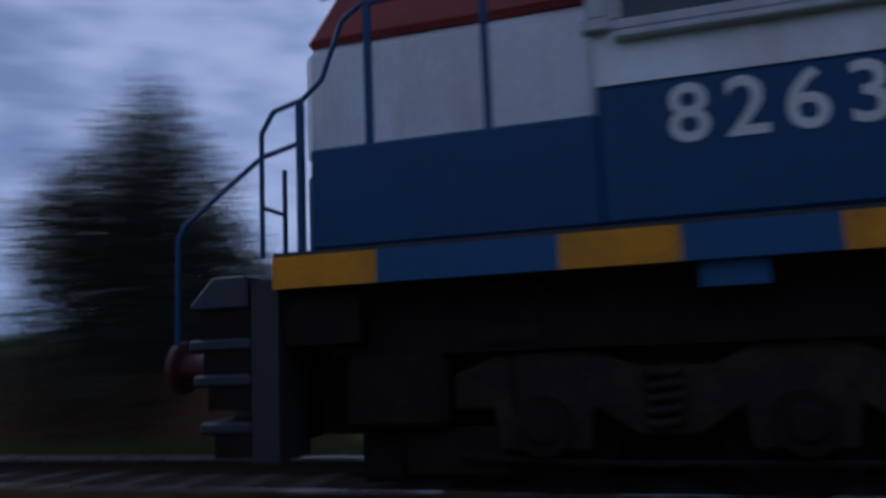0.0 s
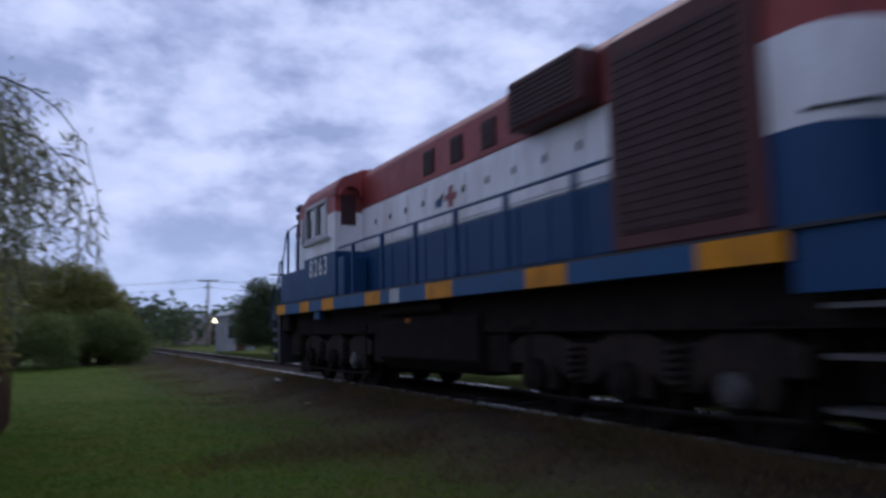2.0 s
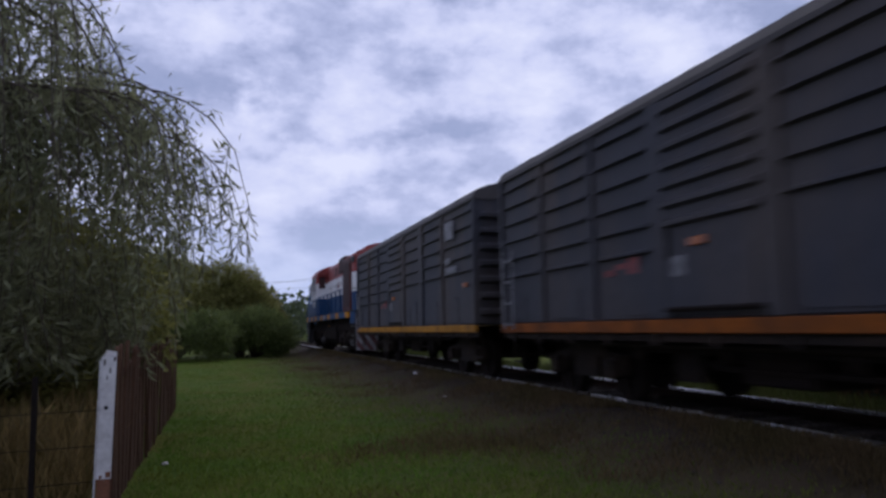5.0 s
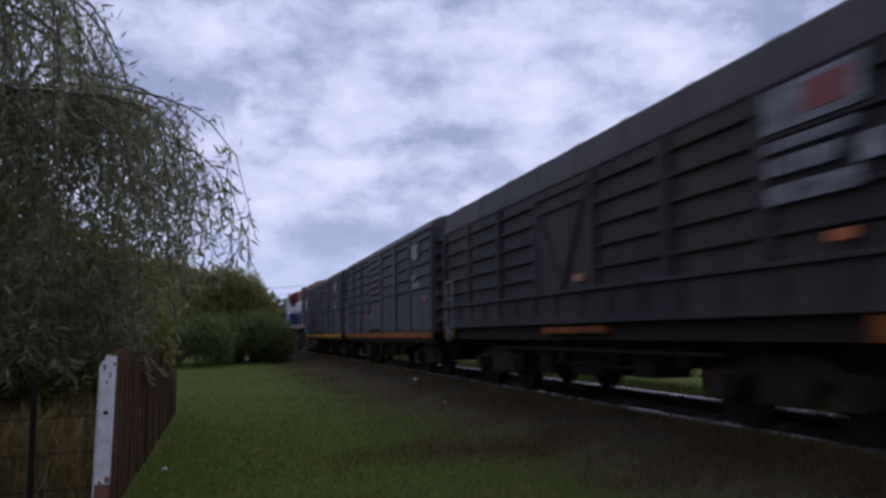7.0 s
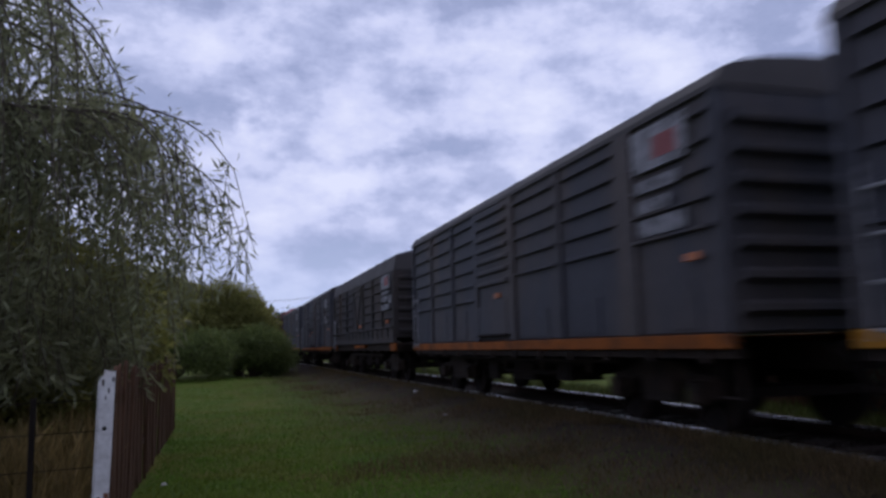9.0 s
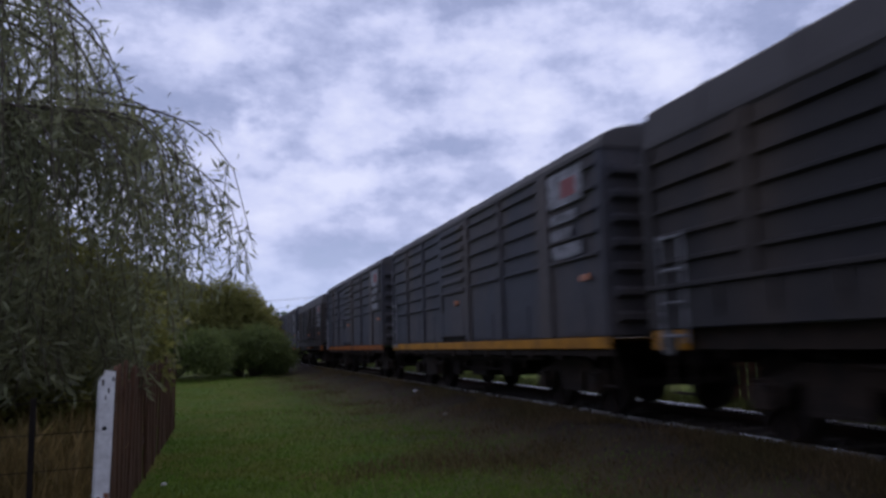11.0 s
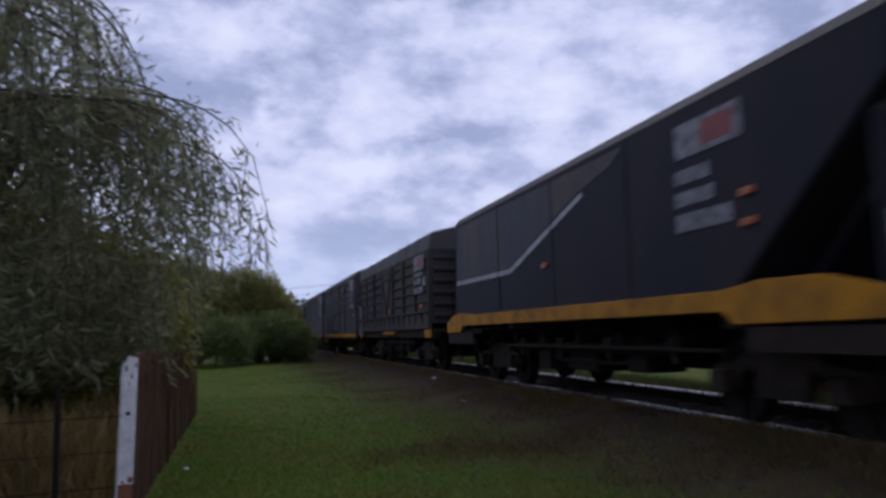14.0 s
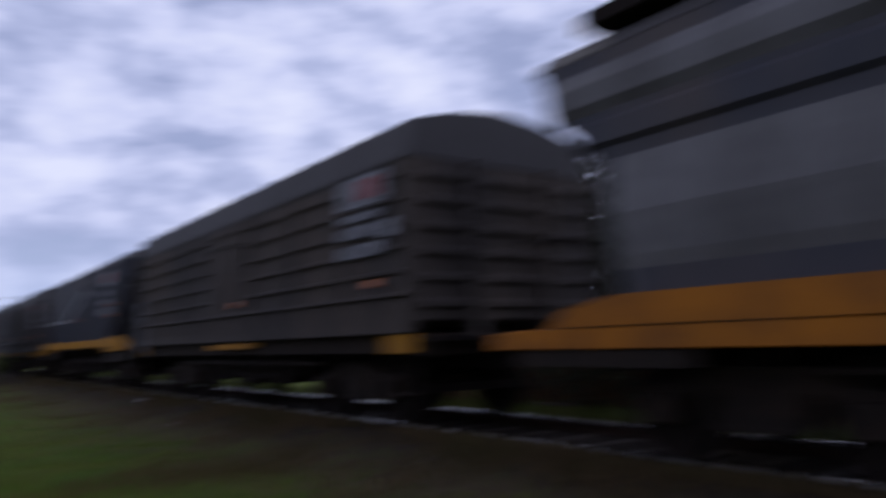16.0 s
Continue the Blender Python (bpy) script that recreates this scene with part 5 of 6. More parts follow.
        boxes("bogie_apron", RUNNING, root, (s * 0.66 - 0.02, s * 0.66 + 0.02, -5.6, -1.2, 0.16, 0.9))
    boxes("end_beam", RUNNING, root, (-1.44, 1.44, -0.6, -0.004, 1.12, 1.50))
    loco_bogie(root, -3.45)
    loco_bogie(root, -12.75)
    return root


RIDES.append((locomotive(), 0.0))
AT = 17.1
ORDER = (
    (boxcar, 14.4, (STRIPE, CHARCOAL, "charcoal covered wagon with ribbed sides and a yellow sill", False, 0.45)),
    (boxcar, 14.3, (RUSTY, CHARCOAL, "charcoal covered wagon with ribbed sides and a rusty sill", False)),
    (gable_wagon, 14.0, ("grimy dark slat-sided wagon under a peaked grey cover", False)),
    (boxcar, 14.0, (RUSTY, CHARCOAL, "charcoal covered wagon with a rusty orange sill and pale panel", True)),
    (boxcar, 14.0, (STRIPE, CHARCOAL, "charcoal covered wagon with a louvred door and yellow sill", True)),
    (gable_wagon, 14.05, ("grimy dark slat-sided wagon with yellow headstocks", True)),
    (hopper, 13.8, (INK, "navy black hopper wagon with a white angled line and yellow sill", True)),
    (gable_wagon, 13.9, ("brown slat-sided wagon with worn headstocks, light on its end put into the paint", True, LIT_BROWN)),
    (hopper, 13.9, (CHARCOAL, "charcoal hopper wagon with side panels paled for sky sheen and a yellow sill", False)),
)
SET = {boxcar: (-1.45, 0.5), gable_wagon: (0, 0.0), hopper: (-0.95, 0.0)}   # length less than the pitch, front end's set-back
for build, pitch, args in ORDER:
    less, back = SET[build]
    RIDES.append((build(12.1 if build is gable_wagon else pitch + less, *args), AT + back))
    AT += pitch

# ---- plants ----
def leaves(name, pts, dirs, length, width, material, parent, seed, droop=0.4):
    """One leaf blade at each point: a folded lozenge that lies along its direction. As numpy arrays."""
    rnd = np.random.RandomState(seed)
    n = len(pts)
    d = dirs / np.maximum(np.linalg.norm(dirs, axis=1, keepdims=True), 1e-6)
    side = np.cross(d, rnd.normal(size=(n, 3)))
    side /= np.maximum(np.linalg.norm(side, axis=1, keepdims=True), 1e-6)
    nor = np.cross(d, side)
    ln = (length * rnd.uniform(0.65, 1.25, (n, 1)))
    wd = (width * rnd.uniform(0.7, 1.2, (n, 1)))
    v = np.empty((n, 4, 3))
    v[:, 0] = pts
    v[:, 1] = pts + d * ln * 0.45 + side * wd * 0.5 + nor * wd * 0.15
    v[:, 2] = pts + d * ln - nor * ln * 0.08
    v[:, 3] = pts + d * ln * 0.45 - side * wd * 0.5 + nor * wd * 0.15
    me = bpy.data.meshes.new(name)
    me.vertices.add(n * 4)
    me.vertices.foreach_set("co", v.reshape(-1))
    me.loops.add(n * 4)
    me.loops.foreach_set("vertex_index", np.arange(n * 4, dtype=np.int32))
    me.polygons.add(n)
    me.polygons.foreach_set("loop_start", np.arange(0, n * 4, 4, dtype=np.int32))
    me.update(calc_edges=True)
    me.materials.append(material)
    ob = new(name, me)
    ob.parent = parent
    return ob


def willow(x, y, seed=3):
    """A weeping tree: short trunk, arching limbs, hanging strands set with narrow leaves."""
    rnd = np.random.RandomState(seed)
    root = new("willow_tree")
    root.location = (x, y, 0)
    tagged(root, "weeping willow with narrow grey-green leaves hanging over a fence", "tree")
    bm = bmesh.new()
    pipe(bm, [(0, 0, -0.1), (0.05, 0.04, 0.8), (0.0, -0.05, 1.6)], 0.24, 10)
    bar(bm, (0, -0.05, 1.55), (0.08, 0.0, 2.6), 0.22, 10, 0.15)
    part("trunk", bm, BARK, root, "rough brown trunk")
    limbs = bmesh.new()
    p_all, d_all = [], []
    twigs = bmesh.new()
    plan = []

    def crest(a, reach, base, high):
        """Keeps the outer boughs under the shoulder of the crown."""
        over = 2.85 * (8.7 + 0.7 * reach * math.sin(a)) / 8.7 + 1.35
        return min(high, over - base)
    for k in range(20):
        a, reach, base = rnd.uniform(-math.pi, math.pi), rnd.uniform(1.5, 3.4), rnd.uniform(1.7, 2.3)
        high = rnd.uniform(1.6, 2.6) * (0.62 if math.cos(a) < -0.1 else 1)
        plan.append((a, reach, crest(a, reach, base, high) if reach * math.cos(a) > 1.9 else high, base, 3))
    for k in range(13):
        plan.append((rnd.uniform(-1.3, 0.9), rnd.uniform(1.9, 3.0), rnd.uniform(2.8, 3.7), rnd.uniform(1.9, 2.4), 4))
    for k in range(7):
        plan.append((rnd.uniform(-1.2, 1.2), rnd.uniform(0.5, 1.5), rnd.uniform(2.7, 3.6), rnd.uniform(1.9, 2.4), 4))
    for k in range(15):
        a, reach, base = rnd.uniform(-1.0, 0.5), rnd.uniform(2.8, 3.75), rnd.uniform(2.0, 2.4)
        plan.append((a, reach, crest(a, reach, base, rnd.uniform(1.6, 2.4)), base, 6))
    for k in range(16):
        plan.append((rnd.uniform(-2.6, -1.0), rnd.uniform(1.2, 2.7), rnd.uniform(1.0, 1.8), rnd.uniform(1.5, 1.9), 4))
    for a, reach, high, base, square in plan:
        pts = []
        for r in np.linspace(0.06, 1.0, 13):
            z = base + high * math.sqrt(max(0.0, 1 - r ** square * 0.985))
            z = z * min(1, 0.38 + r * 1.7)
            w = 0.12 * math.sin(r * 5 + a * 3)
            pts.append(Vector((math.cos(a + w) * reach * r, math.sin(a + w) * reach * r, z)))
        for i, (p, q) in enumerate(zip(pts, pts[1:])):
            t = i / 12
            bar(limbs, p, q, 0.028 * (1 - t) + 0.004, 5, 0.028 * (1 - t - 1 / 12) + 0.004)
        # strands
        for j in range(9 if square == 6 else 8):
            t = rnd.uniform(0.3, 1.0) ** 0.8
            i = min(int(t * 12), 11)
            top = pts[i].lerp(pts[i + 1], t * 12 - i)
            floor_z = 1.15 if math.hypot(top.x, top.y) < 2.8 else rnd.uniform(1.5, 2.25)
            ln = min(rnd.uniform(0.2, 1.0) if j % 3 else rnd.uniform(0.7, 2.2), max(0.25, top.z - floor_z))
            out = Vector((math.cos(a), math.sin(a), 0))
            bend = rnd.uniform(0.03, 0.13)
            sway = Vector((rnd.normal(0, 0.15), rnd.normal(0, 0.2), 0))
            steps = max(3, int(ln / 0.3))
            line = [top + out * bend * math.sin(u * 1.5) + sway * u - Vector((0, 0, ln * u ** 1.15)) for u in np.linspace(0, 1, steps + 1)]
            for p, q in zip(line, line[1:]):
                bar(twigs, p, q, 0.004, 3)
            n = int(ln / 0.034)
            u = np.linspace(0.02, 1, n)
            c = np.array([top + out * bend * math.sin(f * 1.5) + sway * f - Vector((0, 0, ln * f ** 1.15)) for f in u])
            sp = rnd.normal(0, 1, (n, 3)) * (0.75, 0.75, 0.35)
            p_all.append(c + sp * 0.012)
            d_all.append(sp + (0, 0, -0.75))
        # leaves along the limb itself
        m = 70 if square == 6 else 90
        f = rnd.uniform(0.2, 1, m)
        c = np.array([pts[min(int(t * 12), 11)].lerp(pts[min(int(t * 12), 11) + 1], t * 12 - min(int(t * 12), 11)) for t in f])
        p_all.append(c + rnd.normal(0, 0.09, (m, 3)))
        d_all.append(rnd.normal(0, 1, (m, 3)) + (0, 0, -0.2))
    # dense inner curtain of strands that hangs to the top of the fence
    for k in range(760):
        a, r = rnd.uniform(-math.pi, math.pi), 2.8 * math.sqrt(rnd.uniform(0.02, 1))
        top = Vector((math.cos(a) * r - 0.25, math.sin(a) * r * 0.85 - 0.2, rnd.uniform(1.8, 3.6 if math.cos(a) * r < 0.9 else 2.9) - 0.22 * r))
        ln = max(0.3, min(rnd.uniform(0.5, 1.5), top.z - rnd.uniform(0.95, 1.25)))
        sway = Vector((rnd.normal(0, 0.12), rnd.normal(0, 0.12), 0))
        bar(twigs, top, top + sway - Vector((0, 0, ln)), 0.004, 3)
        n = int(ln / 0.022)
        f = np.linspace(0, 1, n)[:, None]
        sp = rnd.normal(0, 1, (n, 3)) * (0.85, 0.85, 0.5)
        p_all.append(np.array(top) + f * (np.array(sway) - (0, 0, ln)) + sp * 0.03)
        d_all.append(sp + (0, 0, -0.55))
    part("limb", limbs, BARK, root, "thin arching limbs")
    tw = part("twig", twigs, BARK, root, "fine hanging twigs")
    tagged(tw, kind="stuff")
    crown = leaves("crown", np.concatenate(p_all), np.concatenate(d_all), 0.165, 0.028, WILLOW, root, seed)
    tagged(crown, "narrow grey-green hanging leaves", kind="stuff")
    return root


def bush(name, x, y, lumps, count, size, material, label, category, trunk=0.0, seed=1, dark=None):
    """A woody plant: stems and a crown of leaves set round uneven lumps. lumps: (x, y, z, radius across, radius up)."""
    rnd = np.random.RandomState(seed)
    root = new(name)
    root.location = (x, y, 0)
    tagged(root, label, category)
    bm = bmesh.new()
    for lx, ly, lz, r, h in lumps:
        k = 5
        for i in range(k):
            a = 2 * math.pi * i / k + lx
            tip = Vector((lx + math.cos(a) * r * 0.55, ly + math.sin(a) * r * 0.55, lz + h * rnd.uniform(0.1, 0.6)))
            start = Vector((lx * 0.35, ly * 0.35, trunk))
            mid = start.lerp(tip, 0.5) + Vector((rnd.normal(0, 0.1), rnd.normal(0, 0.1), 0.15))
            g = max(0.012, 0.02 * r + 0.01)
            bar(bm, start, mid, g * 1.6, 5, g)
            bar(bm, mid, tip, g, 5, g * 0.4)
    if trunk:
        bar(bm, (0, 0, -0.1), (0, 0, trunk * 1.15), 0.06 + trunk * 0.07, 9, 0.04 + trunk * 0.05)
    else:
        bar(bm, (0, 0, -0.05), (0, 0, 0.15), 0.10, 7, 0.08)
    part("trunk", bm, BARK, root, "branching woody stems")
    pts, dirs = [], []
    total = sum(r * r * h for *_, r, h in lumps) ** 1.0
    for i, (lx, ly, lz, r, h) in enumerate(lumps):
        n = int(count * r * r * h / total)
        v = rnd.normal(size=(n, 3))
        v /= np.linalg.norm(v, axis=1, keepdims=True)
        rad = rnd.uniform(0.0, 1.0, (n, 1)) ** 0.45
        wob = np.array([1 + 0.38 * noise.noise((a * 2.3 + i * 7, b * 2.3, c * 2.3)) + 0.2 * noise.noise((a * 6 + i, b * 6, c * 6)) for a, b, c in v])[:, None]
        p = v * rad * wob * (r, r, h) + (lx, ly, lz)
        ok = p[:, 2] > 0.03
        pts.append(p[ok])
        dirs.append((v * 0.7 + rnd.normal(0, 0.7, (n, 3)) + (0, 0, -0.15))[ok])
    crown = leaves("crown", np.concatenate(pts), np.concatenate(dirs), size, size * 0.5, material, root, seed + 50)
    tagged(crown, "dense uneven foliage", kind="stuff")
    return root


def lumps_row(seed, n, dx, dy, z, r, h):
    rnd = random.Random(seed)
    return [(rnd.uniform(-dx, dx), rnd.uniform(-dy, dy), z * rnd.uniform(0.7, 1.2), r * rnd.uniform(0.7, 1.2), h * rnd.uniform(0.75, 1.2)) for _ in range(n)]


willow(-3.28, 8.7)
# undergrowth behind the fence
bush("shrub", -2.9, 8.6, lumps_row(2, 10, 1.1, 1.8, 1.0, 0.75, 0.85), 24000, 0.08, OLIVE, "dense dull green shrub growing behind the board fence", "shrub", seed=11)
bush("tree", -5.2, 12.6, [(0, 0, 1.3, 1.9, 1.2), (-0.6, 0, 2.6, 1.8, 1.2), (0.7, 0.3, 2.4, 1.5, 1.1), (-0.4, 0, 3.8, 1.6, 1.1), (-2.2, 0.4, 2.6, 1.9, 1.6), (-1.8, 0.3, 4.3, 1.5, 1.0)], 50000, 0.15, OLIVE, "bushy olive-green tree in the garden behind the willow", "tree", trunk=0.7, seed=28)
bush("shrub", -2.5, 10.7, [(-2.7, 0, 2.7, 1.3, 1.3), (-1.6, 0, 2.5, 1.3, 1.3), (-0.5, 0, 2.4, 1.25, 1.2), (0.5, 0, 2.0, 1.05, 1.1), (1.2, 0.2, 1.55, 0.8, 0.9), (-1.8, 0.3, 0.9, 1.4, 0.9), (0.1, 0.2, 0.8, 1.3, 0.8)], 52000, 0.12, OLIVE, "dense olive-green shrubbery under the willow", "shrub", seed=29)
bush("shrub", -4.6, 8.0, lumps_row(3, 9, 1.5, 1.2, 0.8, 0.9, 0.75), 22000, 0.09, OLIVE, "tall dull green shrub in the garden behind the fence", "shrub", seed=12)
bush("shrub", -3.0, 14.0, lumps_row(5, 9, 0.9, 3.0, 1.0, 0.95, 0.9), 22000, 0.10, HEDGE, "dark green shrub beyond the end of the fence", "shrub", seed=14)
def shade_wall():
    """Unseen wall added behind the camera: closes that side, dims the train's near side."""
    root = new("wall_unseen_shade")
    tagged(root, "added unseen wall that closes the garden side and dims the train", "wall", kind="structure")
    boxes("wall", WALL_GREY, root, (-4.6, -4.2, -24.0, -2.5, -0.2, 4.6))
    boxes("eave", ROOF, root, (-4.9, -3.7, -24.2, -2.3, 4.602, 4.75))


shade_wall()
# hedge across the end of the lawn
bush("hedge", 1.2, 39.5, lumps_row(6, 12, 2.0, 1.2, 1.3, 1.2, 1.15), 30000, 0.14, HEDGE, "dark green hedge at the far end of the lawn", "hedge", seed=15)
bush("hedge", -3.0, 37.5, lumps_row(7, 11, 2.4, 1.2, 1.3, 1.3, 1.3), 26000, 0.16, HEDGE, "dark overgrown hedge at the far end of the lawn", "hedge", seed=16)
bush("hedge", 3.0, 43.0, lumps_row(8, 5, 0.8, 1.0, 0.9, 0.85, 0.8), 9000, 0.15, HEDGE, "low dark green hedge beside the track", "hedge", seed=17)
bush("tree", -3.0, 42.0, [(0.3, 0, 2.4, 2.2, 1.9), (-2.2, 0.2, 3.2, 2.0, 2.0), (1.2, 0, 3.6, 1.4, 1.3), (2.2, 0, 2.7, 1.1, 1.1), (-0.6, 0, 4.6, 1.5, 1.2), (-2.8, 0, 4.9, 1.5, 1.1)], 34000, 0.2, OLIVE, "broad olive-green garden tree above the hedge", "tree", trunk=1.2, seed=18)
bush("tree", -0.2, 43.0, [(0, 0, 2.8, 1.8, 1.7), (-1.3, 0.2, 3.6, 1.6, 1.5), (1.2, 0, 3.7, 1.3, 1.3), (0.2, 0, 4.3, 1.2, 1.0), (2.1, 0.1, 2.5, 1.2, 1.3), (-2.4, 0, 4.2, 1.5, 1.3)], 42000, 0.17, OLIVE, "leafy olive-green tree rising over the dark hedge", "tree", trunk=0.9, seed=27)
bush("tree", 2.2, 44.5, [(0.0, 0, 2.6, 1.0, 0.9), (0.5, 0, 2.0, 0.8, 0.9), (-0.5, 0, 3.6, 0.8, 0.8)], 9000, 0.16, DRY, "small tree with yellowing leaves behind the hedge", "tree", trunk=1.0, seed=19)
# beyond the track
bush("tree", 13.2, 54.0, [(0, 0, 2.4, 2.1, 2.0), (-1.3, 0, 2.1, 1.6, 1.8), (1.5, 0.3, 2.0, 1.6, 1.7), (-0.9, 0, 4.3, 1.1, 1.1), (0.5, 0, 3.9, 1.2, 1.0)], 26000, 0.22, FAR_LEAF, "round bushy tree standing near the track", "tree", trunk=0.6, seed=20)
bush("shrub", 15.0, 44.5, lumps_row(9, 9, 2.2, 2.6, 1.55, 1.35, 1.4), 18000, 0.2, FAR_LEAF, "spreading green shrub beside the track", "shrub", seed=21)
bush("shrub", 14.6, 38.2, lumps_row(10, 6, 0.9, 1.8, 0.8, 0.9, 0.7), 9000, 0.16, FAR_LEAF, "grey-green shrub in front of the garden wall", "shrub", seed=22)
bush("conifer", 11.9, 9.3, [(0, 0, 1.3, 2.7, 1.4), (0.2, 0.1, 2.8, 2.5, 1.4), (-0.1, 0, 4.1, 2.0, 1.3), (0.05, 0, 5.2, 1.3, 1.1), (0, 0, 6.1, 0.7, 0.8), (0.9, -0.9, 2.6, 1.4, 1.4), (-0.6, 1.0, 3.7, 1.3, 1.3)], 52000, 0.12, CONIFER, "dark dense cypress behind the track", "tree", trunk=1.0, seed=23)
bush("shrub", 12.3, 14.2, lumps_row(12, 6, 0.9, 1.4, 1.1, 0.9, 0.85), 14000, 0.11, FAR_LEAF, "green shrub beside a dark fence", "shrub", seed=24)


def far_woods():
    """Distant tree line, too far to count."""
    rnd = np.random.RandomState(8)
    pts, dirs = [], []
    for k in range(150):
        a = radians(rnd.uniform(-72, 16))
        d = rnd.uniform(95, 150)
        if rnd.uniform() < 0.3:
            d = rnd.uniform(68, 90)
        if -radians(26) < a < -radians(5) and d < 95:
            d = rnd.uniform(100, 150)
        h = rnd.uniform(2.2, 4.2) * (1 if d < 95 else 1.25)
        x, y = -math.sin(a) * d, math.cos(a) * d
        n = 420
        v = rnd.normal(size=(n, 3))
        v /= np.linalg.norm(v, axis=1, keepdims=True)
        p = v * rnd.uniform(0, 1, (n, 1)) ** 0.4 * (h * 0.9, h * 0.9, h * 0.62) * (1 + rnd.uniform(-0.3, 0.3, (n, 1))) + (x, y, h * 0.62)
        pts.append(p[p[:, 2] > 0])
        dirs.append(rnd.normal(size=(int((p[:, 2] > 0).sum()), 3)))
    ob = leaves("far_trees", np.concatenate(pts), np.concatenate(dirs), 0.75, 0.5, FAR_LEAF, None, 5)
    tagged(ob, "distant line of dull green trees along the horizon", "trees", kind="stuff")


far_woods()


def grass():
    """Short blades over the lawn and dry tufts beside the track."""
    rnd = np.random.RandomState(12)
    for name, n, mat, label in (("grass", 105000, BLADE, "short mown green grass"), ("dry_grass", 46000, DRY_BLADE, "dry brown grass tufts beside the track")):
        pts, dirs = [], []
        while len(pts) < n:
            y = 3 + 36 * rnd.uniform() ** 2.0 - abs(rnd.normal(0, 0.9)) if rnd.uniform() < 0.72 else rnd.normal(4, 5)
            x = (rnd.normal(0, 0.07) + rnd.uniform(-0.72 - min(4.0, max(0.0, y - 11.5) * 0.5), 4.6) if rnd.uniform() < 0.88 else rnd.normal(-1.0, 2.5)) if name == "grass" else (rnd.uniform(0.4, 5.2) if rnd.uniform() < 0.66 else 5.22 - abs(rnd.normal(0, 0.42)))
            q = noise.noise((x * 0.55, y * 0.55, 9)) + 0.35 * noise.noise((x * 2.1, y * 2.1, 4))
            edge = x - 3.2 + q * 1.6
            if (name == "grass" and edge > rnd.normal(0, 0.75)) or (name == "dry_grass" and (edge < rnd.normal(-0.7, 0.6) or q + max(0, x - 4.5) * 0.4 < rnd.uniform(-0.15, 0.45))):
                continue
            pts.append((x, y, ground_height(x, y) - 0.005))
            dirs.append((rnd.normal(0, 0.45), rnd.normal(0, 0.45), 1))
        ob = leaves(name, np.array(pts), np.array(dirs), 0.05 if name == "grass" else 0.10, 0.009, mat, None, 31)
        tagged(ob, label, "grass", kind="stuff")


grass()


def track_tufts():
    """Clumps of rank dry grass that half hide the near rail."""
    rnd = np.random.RandomState(52)
    pts, dirs = [], []
    while len(pts) < 26000:
        y = -3 + 45 * rnd.uniform() ** 1.5
        x = TRACK - 1.0 - abs(rnd.normal(0, 0.28))
        if noise.noise((x * 0.9, y * 0.7, 2)) + 0.5 * noise.noise((x * 3, y * 2.6, 5)) < rnd.uniform(-0.35, 0.3):
            continue
        pts.append((x, y, ground_height(x, y) - 0.01))
        dirs.append((rnd.normal(0, 0.45), rnd.normal(0, 0.45), 1))
    ob = leaves("rank_grass", np.array(pts), np.array(dirs), 0.15, 0.009, DRY_BLADE, None, 53)
    tagged(ob, "rank brown grass tufts along the near rail", "grass", kind="stuff")


track_tufts()


def verge():
    """Tall rank grass on the far side of the track."""
    rnd = np.random.RandomState(21)
    n = 22000
    y = -2 + 52 * rnd.uniform(size=n) ** 1.3
    x = TRACK + 2.3 + np.abs(rnd.normal(0, 1.1, n))
    pts = np.array([(a, b, ground_height(a, b) - 0.01) for a, b in zip(x, y)])
    dirs = np.stack([rnd.normal(0, 0.35, n), rnd.normal(0, 0.35, n), np.ones(n)], 1)
    ob = leaves("verge_grass", pts, dirs, 0.24, 0.014, VERGE, None, 77)
    tagged(ob, "tall rank green grass along the far verge", "grass", kind="stuff")


verge()


def stone(x, y, r, material, name, label):
    bm = bmesh.new()
    bmesh.ops.create_icosphere(bm, subdivisions=2, radius=r)
    for v in bm.verts:
        v.co *= 1 + 0.25 * noise.noise(v.co * 6 / (r * 12) + Vector((x, y, 0)))
        v.co.z *= 0.6
    ob = part(name, bm, material)
    ob.location = (x, y, ground_height(x, y) + r * 0.35)
    tagged(ob, label, "stone")


stone(-0.55, 8.3, 0.035, POST_WHITE, "pale_stone", "small pale stone lying in the grass beside the fence")
stone(4.6, 18.1, 0.06, POST_WHITE, "pale_stone", "pale stone on the bare earth beside the track")
stone(3.9, 13.2, 0.045, MORTAR, "pale_stone", "small grey stone on the bare earth by the track")


def weeds():
    """Dry stems and weeds standing in the garden behind the fence."""
    rnd = np.random.RandomState(61)
    n = 15000
    x, y = rnd.uniform(-5.2, -0.95, n), 6.15 + 5.5 * rnd.uniform(size=n) ** 1.6
    pts = np.array([(a, b, ground_height(a, b) - 0.01) for a, b in zip(x, y)])
    pts[:, 2] += rnd.uniform(0, 0.75, n) ** 1.6
    dirs = np.stack([rnd.normal(0, 0.35, n), rnd.normal(0, 0.35, n), np.ones(n)], 1)
    ob = leaves("weeds", pts, dirs, 0.30, 0.016, WEED, None, 62)
    tagged(ob, "dry brown weeds standing in the garden behind the fence", "weeds", kind="stuff")


weeds()


